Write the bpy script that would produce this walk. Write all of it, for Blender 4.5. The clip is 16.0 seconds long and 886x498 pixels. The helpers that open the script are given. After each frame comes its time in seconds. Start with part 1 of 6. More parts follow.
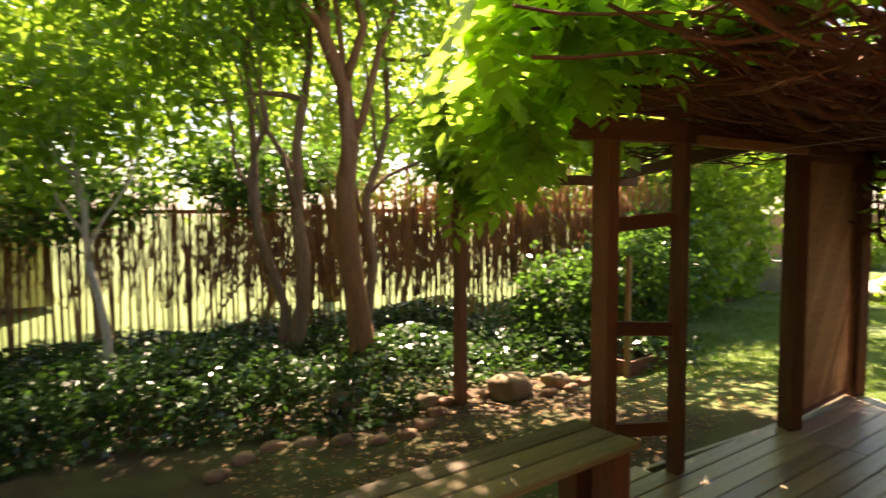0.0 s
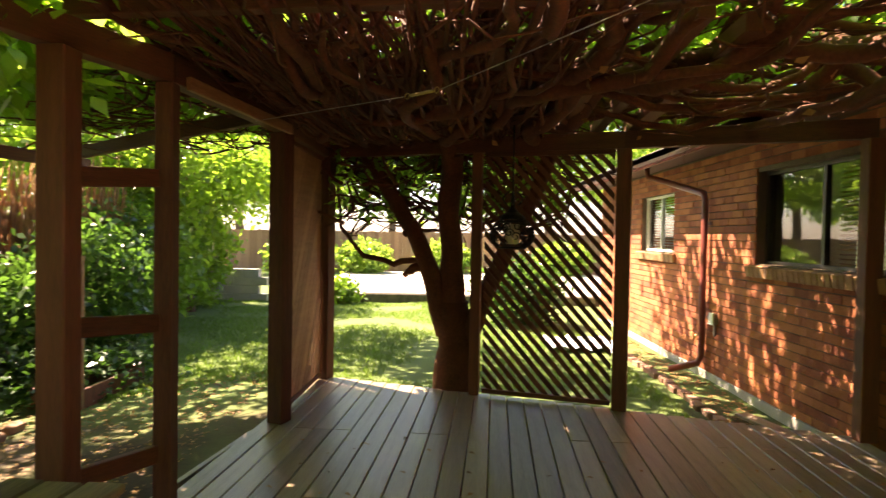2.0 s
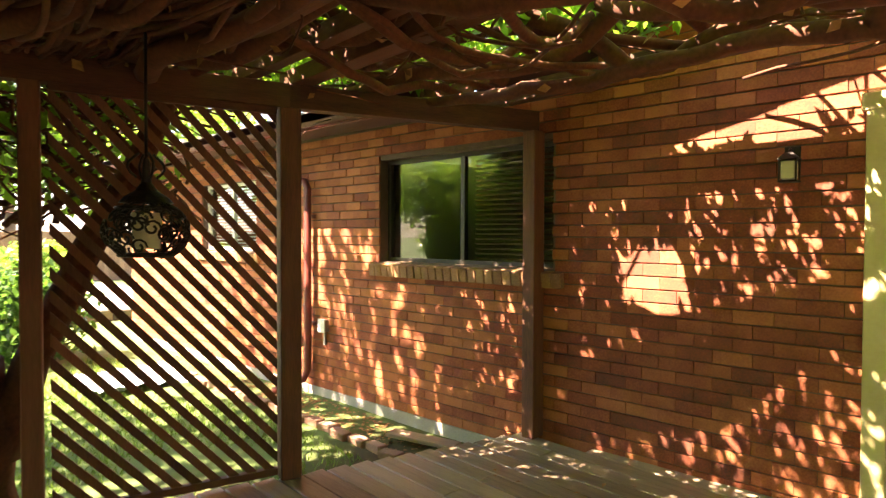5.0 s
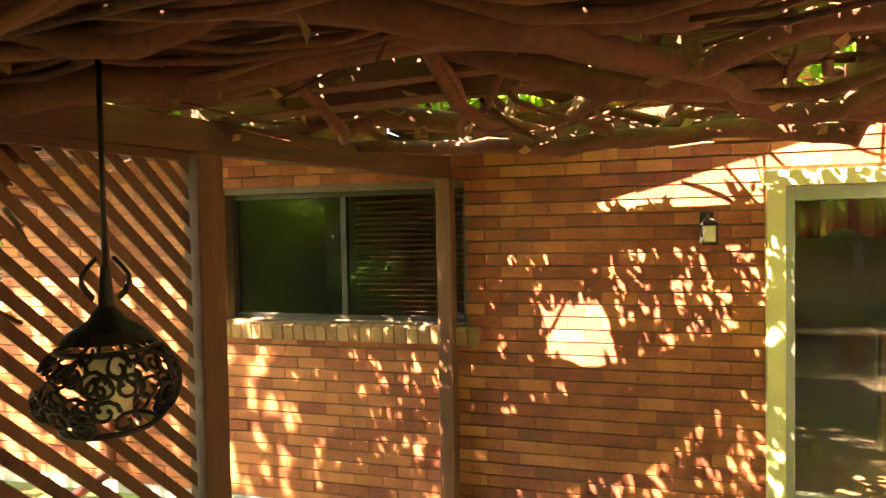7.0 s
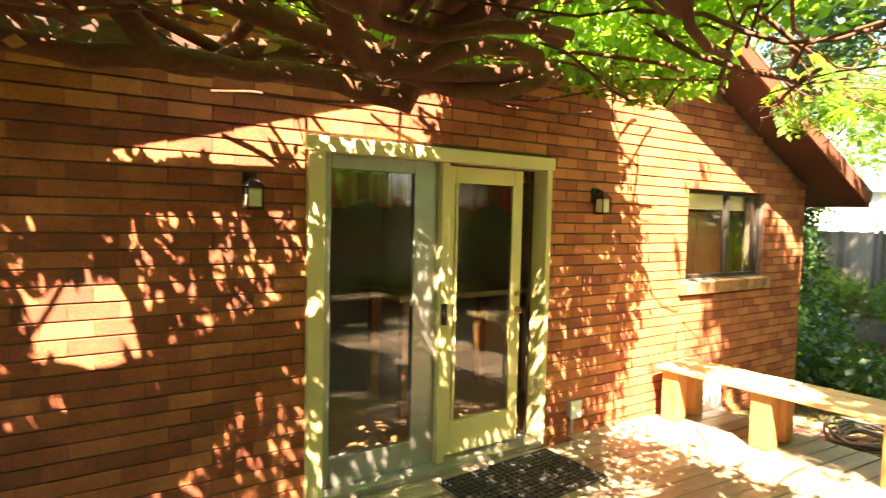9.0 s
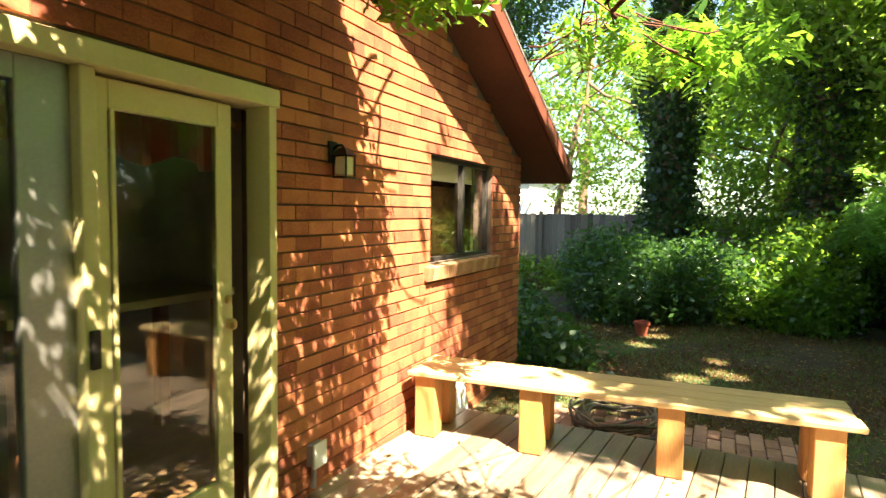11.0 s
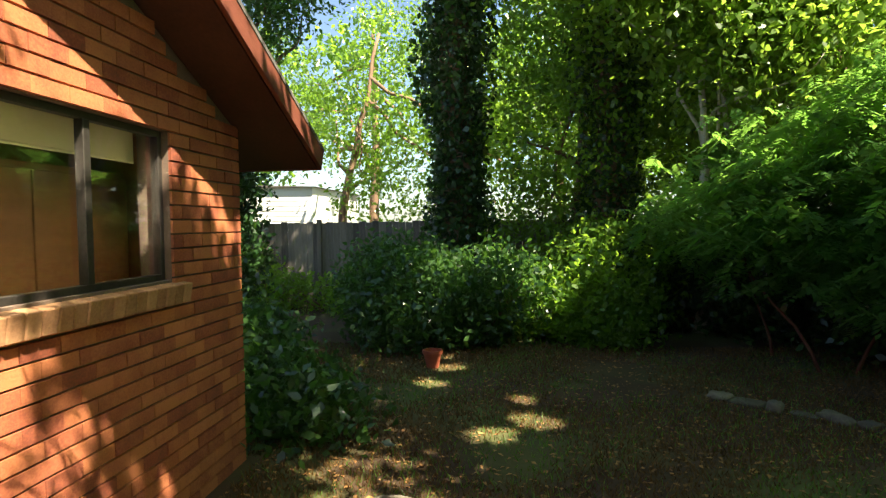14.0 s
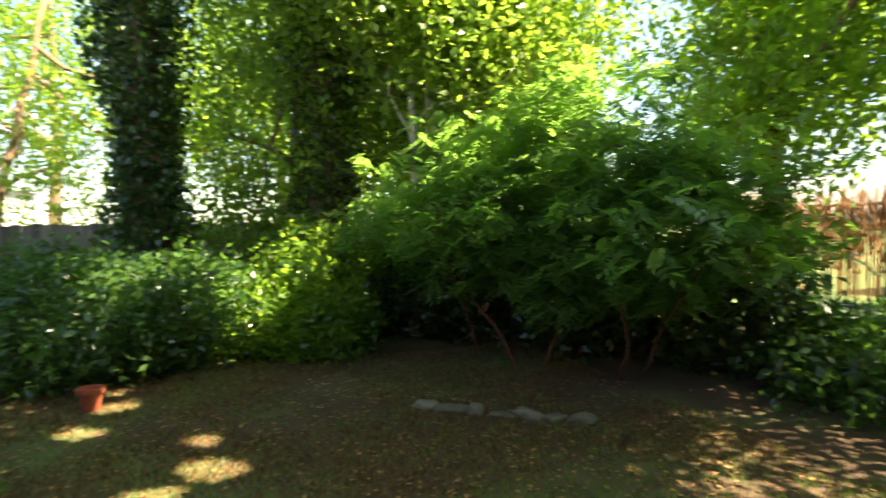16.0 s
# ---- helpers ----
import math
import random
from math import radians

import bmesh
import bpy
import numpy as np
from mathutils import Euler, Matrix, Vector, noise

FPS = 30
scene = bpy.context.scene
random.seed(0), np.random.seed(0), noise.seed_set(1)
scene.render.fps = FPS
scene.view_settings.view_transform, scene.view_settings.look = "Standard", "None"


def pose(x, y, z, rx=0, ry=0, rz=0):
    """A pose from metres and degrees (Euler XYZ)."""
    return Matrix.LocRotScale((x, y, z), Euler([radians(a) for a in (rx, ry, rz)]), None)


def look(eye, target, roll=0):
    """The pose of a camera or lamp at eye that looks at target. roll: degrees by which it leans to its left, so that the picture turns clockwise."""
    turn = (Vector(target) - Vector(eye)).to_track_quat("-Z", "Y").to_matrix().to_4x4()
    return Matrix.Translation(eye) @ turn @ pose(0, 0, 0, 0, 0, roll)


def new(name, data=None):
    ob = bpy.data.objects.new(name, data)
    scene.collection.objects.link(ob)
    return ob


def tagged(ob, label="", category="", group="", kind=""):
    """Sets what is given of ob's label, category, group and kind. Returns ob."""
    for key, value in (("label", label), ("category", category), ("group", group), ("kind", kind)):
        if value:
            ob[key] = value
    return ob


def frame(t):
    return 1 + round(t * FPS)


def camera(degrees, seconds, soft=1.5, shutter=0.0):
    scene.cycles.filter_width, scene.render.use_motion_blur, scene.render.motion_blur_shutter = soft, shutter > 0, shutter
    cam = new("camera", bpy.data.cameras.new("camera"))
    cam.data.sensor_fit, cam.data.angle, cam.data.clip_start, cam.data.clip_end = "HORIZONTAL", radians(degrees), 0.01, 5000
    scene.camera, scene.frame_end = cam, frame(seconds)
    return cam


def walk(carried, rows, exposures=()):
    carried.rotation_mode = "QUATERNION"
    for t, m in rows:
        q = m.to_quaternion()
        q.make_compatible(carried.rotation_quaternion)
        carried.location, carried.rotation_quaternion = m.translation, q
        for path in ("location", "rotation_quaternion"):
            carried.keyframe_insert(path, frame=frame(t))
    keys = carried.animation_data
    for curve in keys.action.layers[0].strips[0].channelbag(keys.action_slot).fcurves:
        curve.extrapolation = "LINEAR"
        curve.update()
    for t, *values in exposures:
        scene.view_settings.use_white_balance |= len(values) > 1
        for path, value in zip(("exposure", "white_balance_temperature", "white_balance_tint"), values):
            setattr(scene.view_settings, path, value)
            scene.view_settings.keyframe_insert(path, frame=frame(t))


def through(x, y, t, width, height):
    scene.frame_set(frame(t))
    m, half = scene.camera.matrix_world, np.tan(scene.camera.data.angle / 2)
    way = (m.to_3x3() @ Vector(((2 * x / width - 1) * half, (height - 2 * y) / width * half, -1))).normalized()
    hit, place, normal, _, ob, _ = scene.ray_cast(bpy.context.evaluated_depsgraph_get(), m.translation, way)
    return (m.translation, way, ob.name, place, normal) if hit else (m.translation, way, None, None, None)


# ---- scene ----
cam = camera(74.0, 16.0, 1.3, 0.25)
PATH = [
    (0, (0.471, 2.525, 1.735), (1.735, 4.07, 1.607), -0.3),
    (0.5, (0.663, 2.696, 1.641), (2.316, 3.816, 1.52), 0.1),
    (1, (0.879, 2.91, 1.524), (2.744, 3.626, 1.431), 0.7),
    (1.5, (1.063, 3.039, 1.445), (3.023, 3.433, 1.386), 1.2),
    (2, (1.119, 3.078, 1.419), (3.118, 3.097, 1.374), 1.0),
    (2.5, (1.285, 3.301, 1.403), (3.254, 2.947, 1.361), 0.9),
    (3, (1.554, 3.442, 1.37), (3.478, 2.896, 1.335), 0.8),
    (3.5, (1.896, 3.514, 1.415), (3.765, 2.804, 1.377), 0.5),
    (4, (2.248, 3.557, 1.384), (4.009, 2.61, 1.343), 0.3),
    (4.5, (2.596, 3.561, 1.388), (4.174, 2.331, 1.342), 0.1),
    (4.7, (2.754, 3.56, 1.39), (4.239, 2.221, 1.348), 0.2),
    (6.8, (4.262, 3.846, 1.829), (4.881, 1.946, 1.75), -1.1),
    (7, (4.361, 3.807, 1.811), (4.874, 1.875, 1.753), -1.0),
    (7.5, (4.523, 3.694, 1.718), (4.597, 1.697, 1.657), -0.7),
    (8, (4.597, 3.601, 1.719), (4.267, 1.633, 1.597), 0.1),
    (8.5, (4.657, 3.374, 1.753), (3.915, 1.521, 1.622), 0.8),
    (9, (4.634, 3.174, 1.703), (3.516, 1.52, 1.587), 1.3),
    (9.5, (4.484, 2.947, 1.57), (3.134, 1.476, 1.462), 1.3),
    (10, (4.275, 2.623, 1.567), (2.758, 1.326, 1.439), 1.4),
    (10.2, (4.196, 2.462, 1.612), (2.61, 1.252, 1.473), 1.4),
    (12.3, (2.886, 1.795, 1.449), (0.935, 1.361, 1.371), -0.4),
    (12.5, (2.722, 1.802, 1.463), (0.764, 1.405, 1.382), -0.3),
    (13, (2.338, 1.854, 1.451), (0.368, 1.521, 1.37), -0.5),
    (13.5, (1.961, 1.876, 1.457), (-0.018, 1.603, 1.375), -0.6),
    (14, (1.617, 1.871, 1.453), (-0.369, 1.649, 1.37), -0.7),
    (14.5, (1.319, 1.917, 1.426), (-0.667, 1.693, 1.345), -0.8),
    (15, (1.046, 2.067, 1.444), (-0.941, 1.859, 1.364), -0.9),
    (15.5, (0.92, 2.242, 1.388), (-1.079, 2.281, 1.317), -0.7),
    (16, (0.887, 2.309, 1.403), (-1.004, 2.957, 1.328), -0.8),
]
EXPOSURES = [(0, 2.85, 7600, 28), (1.2, 2.85, 7400, 28), (2.5, 3.25, 7300, 28), (4.5, 3.7, 7000, 28), (7, 4.85, 7700, 26), (8, 4.7, 8200, 28), (8.5, 4.3, 7600, 24), (9, 3.9, 7300, 20), (10, 3.45, 6900, 16), (12.5, 2.65, 6300, 8), (13.4, 2.35, 6400, 9), (14, 2.3, 6500, 10), (15, 2.6, 6800, 10), (16, 3.15, 7200, 14)]
walk(cam, [(t, look(eye, target, roll)) for t, eye, target, roll in PATH], EXPOSURES)

# ---- world, sun ----
SUN_AZ, SUN_EL = radians(56), radians(54)
world = bpy.data.worlds.new("sky")
scene.world = world
world.use_nodes = True
sky = world.node_tree.nodes.new("ShaderNodeTexSky")
sky.sky_type, sky.sun_disc = "NISHITA", False
sky.sun_elevation, sky.sun_rotation = SUN_EL, radians(90) - SUN_AZ
world.node_tree.links.new(sky.outputs[0], world.node_tree.nodes["Background"].inputs[0])
world.node_tree.nodes["Background"].inputs[1].default_value = 0.055
sun = new("sun", bpy.data.lights.new("sun", "SUN"))
sun.data.energy, sun.data.angle, sun.data.color = 5.0, radians(0.53), (1.0, 0.88, 0.66)
sun.matrix_world = look((0, 0, 0), (-math.cos(SUN_AZ) * math.cos(SUN_EL), -math.sin(SUN_AZ) * math.cos(SUN_EL), -math.sin(SUN_EL)))

# ---- materials ----
def node(t, kind, **sockets):
    n = t.nodes.new(kind)
    for k, v in sockets.items():
        n.inputs[k.replace("_", " ")].default_value = v
    return n


def surface(name, dark, light, rough=0.8, scale=8.0, stretch=(1, 1, 1), grain=60.0, bump=0.3, island=0.0, each=0.0, metal=0.0, spec=0.5, contrast=0.25):
    """Two scales of noise between two colours, with relief. island, each: brightness spread per loose piece or per object."""
    m = bpy.data.materials.new(name)
    m.use_nodes = True
    t = m.node_tree
    b = t.nodes["Principled BSDF"]
    b.inputs["Metallic"].default_value = metal
    b.inputs["Specular IOR Level"].default_value = spec
    co = t.nodes.new("ShaderNodeTexCoord")
    mp = t.nodes.new("ShaderNodeMapping")
    mp.inputs["Scale"].default_value = stretch
    geo = t.nodes.new("ShaderNodeNewGeometry")
    t.links.new(geo.outputs["Position"] if stretch == (1, 1, 1) else co.outputs["Object"], mp.inputs[0])
    n1 = node(t, "ShaderNodeTexNoise", Scale=scale, Detail=5.0, Roughness=0.6)
    n2 = node(t, "ShaderNodeTexNoise", Scale=grain, Detail=3.0)
    for n in (n1, n2):
        t.links.new(mp.outputs[0], n.inputs["Vector"])
    mix = t.nodes.new("ShaderNodeMath")
    mix.operation = "MULTIPLY_ADD"
    mix.inputs[1].default_value = 0.45
    t.links.new(n2.outputs[0], mix.inputs[0])
    half = t.nodes.new("ShaderNodeMath")
    half.operation = "MULTIPLY"
    half.inputs[1].default_value = 0.55
    t.links.new(n1.outputs[0], half.inputs[0])
    t.links.new(half.outputs[0], mix.inputs[2])
    val = mix.outputs[0]
    for amount, src, out in ((island, "geo", "Random Per Island"), (each, "obj", "Random")):
        if amount:
            r = geo if src == "geo" else t.nodes.new("ShaderNodeObjectInfo")
            a = t.nodes.new("ShaderNodeMath")
            a.operation = "MULTIPLY_ADD"
            a.inputs[1].default_value = amount
            t.links.new(r.outputs[out], a.inputs[0])
            s = t.nodes.new("ShaderNodeMath")
            s.operation = "SUBTRACT"
            s.inputs[1].default_value = amount / 2
            t.links.new(val, s.inputs[0])
            t.links.new(s.outputs[0], a.inputs[2])
            val = a.outputs[0]
    ramp = t.nodes.new("ShaderNodeValToRGB")
    ramp.color_ramp.elements[0].position, ramp.color_ramp.elements[1].position = 0.5 - contrast, 0.5 + contrast
    ramp.color_ramp.elements[0].color, ramp.color_ramp.elements[1].color = (*dark, 1), (*light, 1)
    t.links.new(val, ramp.inputs[0])
    t.links.new(ramp.outputs[0], b.inputs["Base Color"])
    b.inputs["Roughness"].default_value = rough
    bp = node(t, "ShaderNodeBump", Strength=bump, Distance=0.004)
    t.links.new(mix.outputs[0], bp.inputs["Height"])
    t.links.new(bp.outputs[0], b.inputs["Normal"])
    return m


def leaf_surface(name, dark, light, glow, through=0.4, rough=0.4):
    """Leaf: glossy coat over a body that lets part of the light through."""
    m = bpy.data.materials.new(name)
    m.use_nodes = True
    t = m.node_tree
    b = t.nodes["Principled BSDF"]
    b.inputs["Roughness"].default_value = rough
    geo = t.nodes.new("ShaderNodeNewGeometry")
    ramp = t.nodes.new("ShaderNodeValToRGB")
    ramp.color_ramp.elements[0].color, ramp.color_ramp.elements[1].color = (*dark, 1), (*light, 1)
    t.links.new(geo.outputs["Random Per Island"], ramp.inputs[0])
    t.links.new(ramp.outputs[0], b.inputs["Base Color"])
    tr = t.nodes.new("ShaderNodeBsdfTranslucent")
    tint = t.nodes.new("ShaderNodeMix")
    tint.data_type, tint.blend_type = "RGBA", "MIX"
    tint.inputs[0].default_value = 0.75
    t.links.new(ramp.outputs[0], tint.inputs[6])
    tint.inputs[7].default_value = (*glow, 1)
    t.links.new(tint.outputs[2], tr.inputs[0])
    mx = t.nodes.new("ShaderNodeMixShader")
    mx.inputs[0].default_value = through
    t.links.new(b.outputs[0], mx.inputs[1])
    t.links.new(tr.outputs[0], mx.inputs[2])
    t.links.new(mx.outputs[0], t.nodes["Material Output"].inputs[0])
    return m


BRICK = surface("brick_red", (0.075, 0.027, 0.017), (0.44, 0.135, 0.055), 0.9, 5.0, grain=90, bump=0.8, island=0.36, each=0.36, contrast=0.3)
brick_ramp = next(n for n in BRICK.node_tree.nodes if n.type == "VALTORGB").color_ramp
brick_ramp.elements[0].color = (0.09, 0.038, 0.022, 1)
brick_mid = brick_ramp.elements.new(0.46)
brick_mid.color = (0.25, 0.062, 0.028, 1)
brick_ramp.elements[-1].color = (0.47, 0.16, 0.06, 1)
SILL = surface("brick_buff", (0.2, 0.09, 0.04), (0.46, 0.25, 0.12), 0.9, 9.0, grain=80, bump=0.8, island=0.3, each=0.3)
MORTAR = surface("mortar", (0.09, 0.06, 0.045), (0.2, 0.14, 0.1), 0.95, 10, grain=120, bump=0.6)
CONCRETE = surface("concrete", (0.3, 0.28, 0.24), (0.5, 0.47, 0.41), 0.9, 3, grain=70, bump=0.5)
REDWOOD = surface("stained_wood", (0.06, 0.02, 0.01), (0.2, 0.075, 0.035), 0.7, 3, (6, 6, 0.5), 30, 0.5, each=0.3)
REDBEAM = surface("stained_beam", (0.045, 0.015, 0.008), (0.15, 0.054, 0.025), 0.7, 3, (0.6, 6, 6), 30, 0.5, each=0.3)
TANWOOD = surface("tan_screen_wood", (0.2, 0.1, 0.045), (0.42, 0.24, 0.12), 0.65, 3, (0.6, 6, 6), 30, 0.5, each=0.35)
DECKWOOD = surface("weathered_deck", (0.15, 0.11, 0.075), (0.4, 0.31, 0.22), 0.36, 2.5, (0.5, 7, 4), 22, 0.5, each=0.45, contrast=0.3)
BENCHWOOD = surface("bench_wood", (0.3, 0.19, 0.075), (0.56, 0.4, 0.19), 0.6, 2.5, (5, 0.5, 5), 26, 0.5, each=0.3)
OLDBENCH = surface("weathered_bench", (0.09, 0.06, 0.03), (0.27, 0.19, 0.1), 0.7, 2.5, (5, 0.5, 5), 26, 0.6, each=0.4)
LEGWOOD = surface("bench_leg_wood", (0.34, 0.15, 0.04), (0.56, 0.29, 0.1), 0.6, 3, (5, 5, 0.6), 26, 0.4, each=0.25)
BARK = surface("vine_bark", (0.036, 0.012, 0.006), (0.17, 0.055, 0.024), 0.9, 6, grain=45, bump=1.0, island=0.3)
TRUNK = surface("tree_bark", (0.09, 0.05, 0.03), (0.3, 0.19, 0.12), 0.9, 5, (3, 3, 0.6), 30, 1.0)
REDTRUNK = surface("reddish_bark", (0.13, 0.05, 0.022), (0.36, 0.17, 0.085), 0.9, 5, (3, 3, 0.6), 30, 1.0)
PALEBARK = surface("pale_bark", (0.25, 0.21, 0.16), (0.6, 0.55, 0.45), 0.85, 6, (3, 3, 1), 30, 0.8)
CREAM = surface("cream_paint", (0.56, 0.47, 0.2), (0.66, 0.57, 0.3), 0.45, 4, grain=50, bump=0.1)
WHITE = surface("white_paint", (0.7, 0.69, 0.64), (0.8, 0.79, 0.74), 0.5, 4, grain=50, bump=0.1)
SIDING = surface("cream_siding", (0.55, 0.47, 0.3), (0.68, 0.6, 0.4), 0.7, 2, grain=40, bump=0.2)
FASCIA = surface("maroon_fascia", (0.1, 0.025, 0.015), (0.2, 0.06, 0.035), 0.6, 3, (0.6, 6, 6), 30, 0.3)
# maroon taken darker than the fascia's, putting the eave's shade into the colour
SOFFIT = surface("shaded_maroon_soffit", (0.04, 0.014, 0.009), (0.09, 0.031, 0.02), 0.7, 3, grain=40, bump=0.3)
SHINGLE = surface("asphalt_shingle", (0.05, 0.045, 0.04), (0.16, 0.145, 0.13), 0.95, 6, grain=150, bump=1.0)
DARKFRAME = surface("dark_aluminium", (0.04, 0.035, 0.03), (0.09, 0.08, 0.07), 0.45, 5, grain=60, bump=0.1, metal=0.6)
GREYFRAME = surface("grey_aluminium", (0.3, 0.29, 0.27), (0.42, 0.41, 0.38), 0.4, 5, grain=60, bump=0.1, metal=0.7)
IRON = surface("black_iron", (0.012, 0.011, 0.01), (0.035, 0.03, 0.026), 0.5, 12, grain=90, bump=0.4, metal=0.5)
GREYFENCE = surface("grey_fence_board", (0.075, 0.065, 0.055), (0.25, 0.22, 0.185), 0.9, 3, (6, 6, 0.5), 30, 0.6, each=0.4)
REED = surface("brown_stake", (0.12, 0.05, 0.02), (0.4, 0.2, 0.08), 0.85, 3, (6, 6, 0.5), 30, 0.6, each=0.5, island=0.5)
STONE = surface("garden_stone", (0.05, 0.044, 0.033), (0.19, 0.165, 0.125), 0.9, 6, grain=50, bump=1.0, each=0.3)
SANDSTONE = surface("tan_boulder", (0.12, 0.085, 0.05), (0.32, 0.23, 0.14), 0.9, 6, grain=50, bump=1.0)
PAVER = surface("paver_brick", (0.16, 0.075, 0.045), (0.38, 0.22, 0.15), 0.9, 6, grain=70, bump=0.8, each=0.4, island=0.4)
RUBBER = surface("black_rubber", (0.012, 0.012, 0.012), (0.04, 0.038, 0.035), 0.7, 20, grain=120, bump=0.4)
MAROON = surface("maroon_metal", (0.12, 0.022, 0.016), (0.22, 0.05, 0.035), 0.4, 5, grain=60, bump=0.1)
TERRACOTTA = surface("terracotta", (0.26, 0.05, 0.025), (0.42, 0.1, 0.045), 0.8, 8, grain=60, bump=0.3)
PLASTER = surface("room_plaster", (0.5, 0.42, 0.3), (0.6, 0.52, 0.38), 0.9, 3, grain=50, bump=0.1)
ROOMFLOOR = surface("room_floor", (0.2, 0.11, 0.05), (0.36, 0.21, 0.1), 0.35, 3, (0.6, 6, 6), 30, 0.2)
OAK = surface("oak_furniture", (0.17, 0.07, 0.022), (0.33, 0.15, 0.05), 0.5, 3, (0.6, 6, 6), 30, 0.2)
BLUETARP = surface("pale_blue_plastic", (0.35, 0.42, 0.52), (0.55, 0.6, 0.66), 0.4, 5, grain=40, bump=0.4)
DRYLEAF = surface("dry_leaf", (0.12, 0.055, 0.018), (0.4, 0.21, 0.07), 0.8, 8, grain=50, bump=0.3, island=0.5)
BRASS = surface("brass", (0.4, 0.28, 0.1), (0.6, 0.45, 0.2), 0.35, 8, grain=60, bump=0.1, metal=0.9)

LEAF_VINE = leaf_surface("vine_leaf", (0.02, 0.055, 0.01), (0.07, 0.15, 0.025), (0.4, 0.75, 0.05), 0.5)
# same vine as LEAF_VINE, colour and glow raised to read as backlit
LEAF_FROND = leaf_surface("backlit_vine_leaf", (0.022, 0.065, 0.01), (0.13, 0.26, 0.035), (0.6, 0.95, 0.1), 0.62, 0.3)
LEAF_FEATHER = leaf_surface("feathery_shrub_leaf", (0.022, 0.07, 0.02), (0.1, 0.21, 0.055), (0.35, 0.65, 0.1), 0.5, 0.3)
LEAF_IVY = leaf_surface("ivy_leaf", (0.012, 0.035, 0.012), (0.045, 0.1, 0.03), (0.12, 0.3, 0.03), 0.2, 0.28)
LEAF_DARK = leaf_surface("dark_shrub_leaf", (0.01, 0.032, 0.01), (0.055, 0.12, 0.03), (0.2, 0.45, 0.05), 0.3, 0.3)
LEAF_MID = leaf_surface("tree_leaf", (0.014, 0.042, 0.009), (0.11, 0.2, 0.035), (0.45, 0.75, 0.06), 0.5, 0.3)
LEAF_LIGHT = leaf_surface("sunny_leaf", (0.06, 0.12, 0.02), (0.16, 0.26, 0.05), (0.5, 0.75, 0.08), 0.5)
LEAF_ORANGE = leaf_surface("orange_blossom", (0.5, 0.16, 0.02), (0.8, 0.4, 0.04), (0.9, 0.45, 0.05), 0.4)
GRASS = leaf_surface("grass_blade", (0.03, 0.07, 0.011), (0.11, 0.19, 0.036), (0.3, 0.5, 0.05), 0.35, 0.5)
STRAW = leaf_surface("straw_blade", (0.05, 0.026, 0.007), (0.18, 0.098, 0.026), (0.24, 0.15, 0.04), 0.25, 0.6)

GLASS = bpy.data.materials.new("window_glass")
GLASS.use_nodes = True
gt = GLASS.node_tree
gp = gt.nodes["Principled BSDF"]
gp.inputs["Transmission Weight"].default_value, gp.inputs["Roughness"].default_value = 1.0, 0.0
gp.inputs["IOR"].default_value, gp.inputs["Base Color"].default_value = 1.5, (0.93, 0.96, 0.94, 1)


def ground_material():
    m = surface("garden_ground", (0.022, 0.012, 0.0055), (0.085, 0.047, 0.02), 0.95, 1.6, grain=25, bump=1.0)
    t = m.node_tree
    b = t.nodes["Principled BSDF"]
    soil = b.inputs["Base Color"].links[0].from_socket
    geo = t.nodes.new("ShaderNodeNewGeometry")
    n = node(t, "ShaderNodeTexNoise", Scale=0.9, Detail=6.0)
    t.links.new(geo.outputs["Position"], n.inputs["Vector"])
    sep = t.nodes.new("ShaderNodeSeparateXYZ")
    t.links.new(geo.outputs["Position"], sep.inputs[0])
    east = node(t, "ShaderNodeMapRange", From_Min=6.3, From_Max=8.2)
    t.links.new(sep.outputs[0], east.inputs[0])
    far = node(t, "ShaderNodeMapRange", From_Min=11.5, From_Max=12.5)
    t.links.new(sep.outputs[1], far.inputs[0])
    mx = t.nodes.new("ShaderNodeMath")
    mx.operation = "MAXIMUM"
    t.links.new(east.outputs[0], mx.inputs[0])
    t.links.new(far.outputs[0], mx.inputs[1])
    add = t.nodes.new("ShaderNodeMath")
    add.operation = "MULTIPLY_ADD"
    add.inputs[1].default_value = 0.75
    t.links.new(mx.outputs[0], add.inputs[0])
    sub = t.nodes.new("ShaderNodeMath")
    sub.operation = "SUBTRACT"
    sub.inputs[1].default_value = 0.35
    t.links.new(n.outputs[0], sub.inputs[0])
    t.links.new(sub.outputs[0], add.inputs[2])
    rng = node(t, "ShaderNodeMapRange", From_Min=0.1, From_Max=0.45)
    t.links.new(add.outputs[0], rng.inputs[0])
    mix = t.nodes.new("ShaderNodeMix")
    mix.data_type = "RGBA"
    t.links.new(rng.outputs[0], mix.inputs[0])
    t.links.new(soil, mix.inputs[6])
    mix.inputs[7].default_value = (0.085, 0.13, 0.028, 1)
    t.links.new(mix.outputs[2], b.inputs["Base Color"])
    return m


GROUND = ground_material()

# ---- building helpers ----
def mesh_of(name, verts, faces, mat, smooth=False):
    me = bpy.data.meshes.new(name)
    me.from_pydata([tuple(v) for v in verts], [], [tuple(f) for f in faces])
    me.materials.append(mat)
    if smooth:
        me.shade_smooth()
    me.update()
    return me


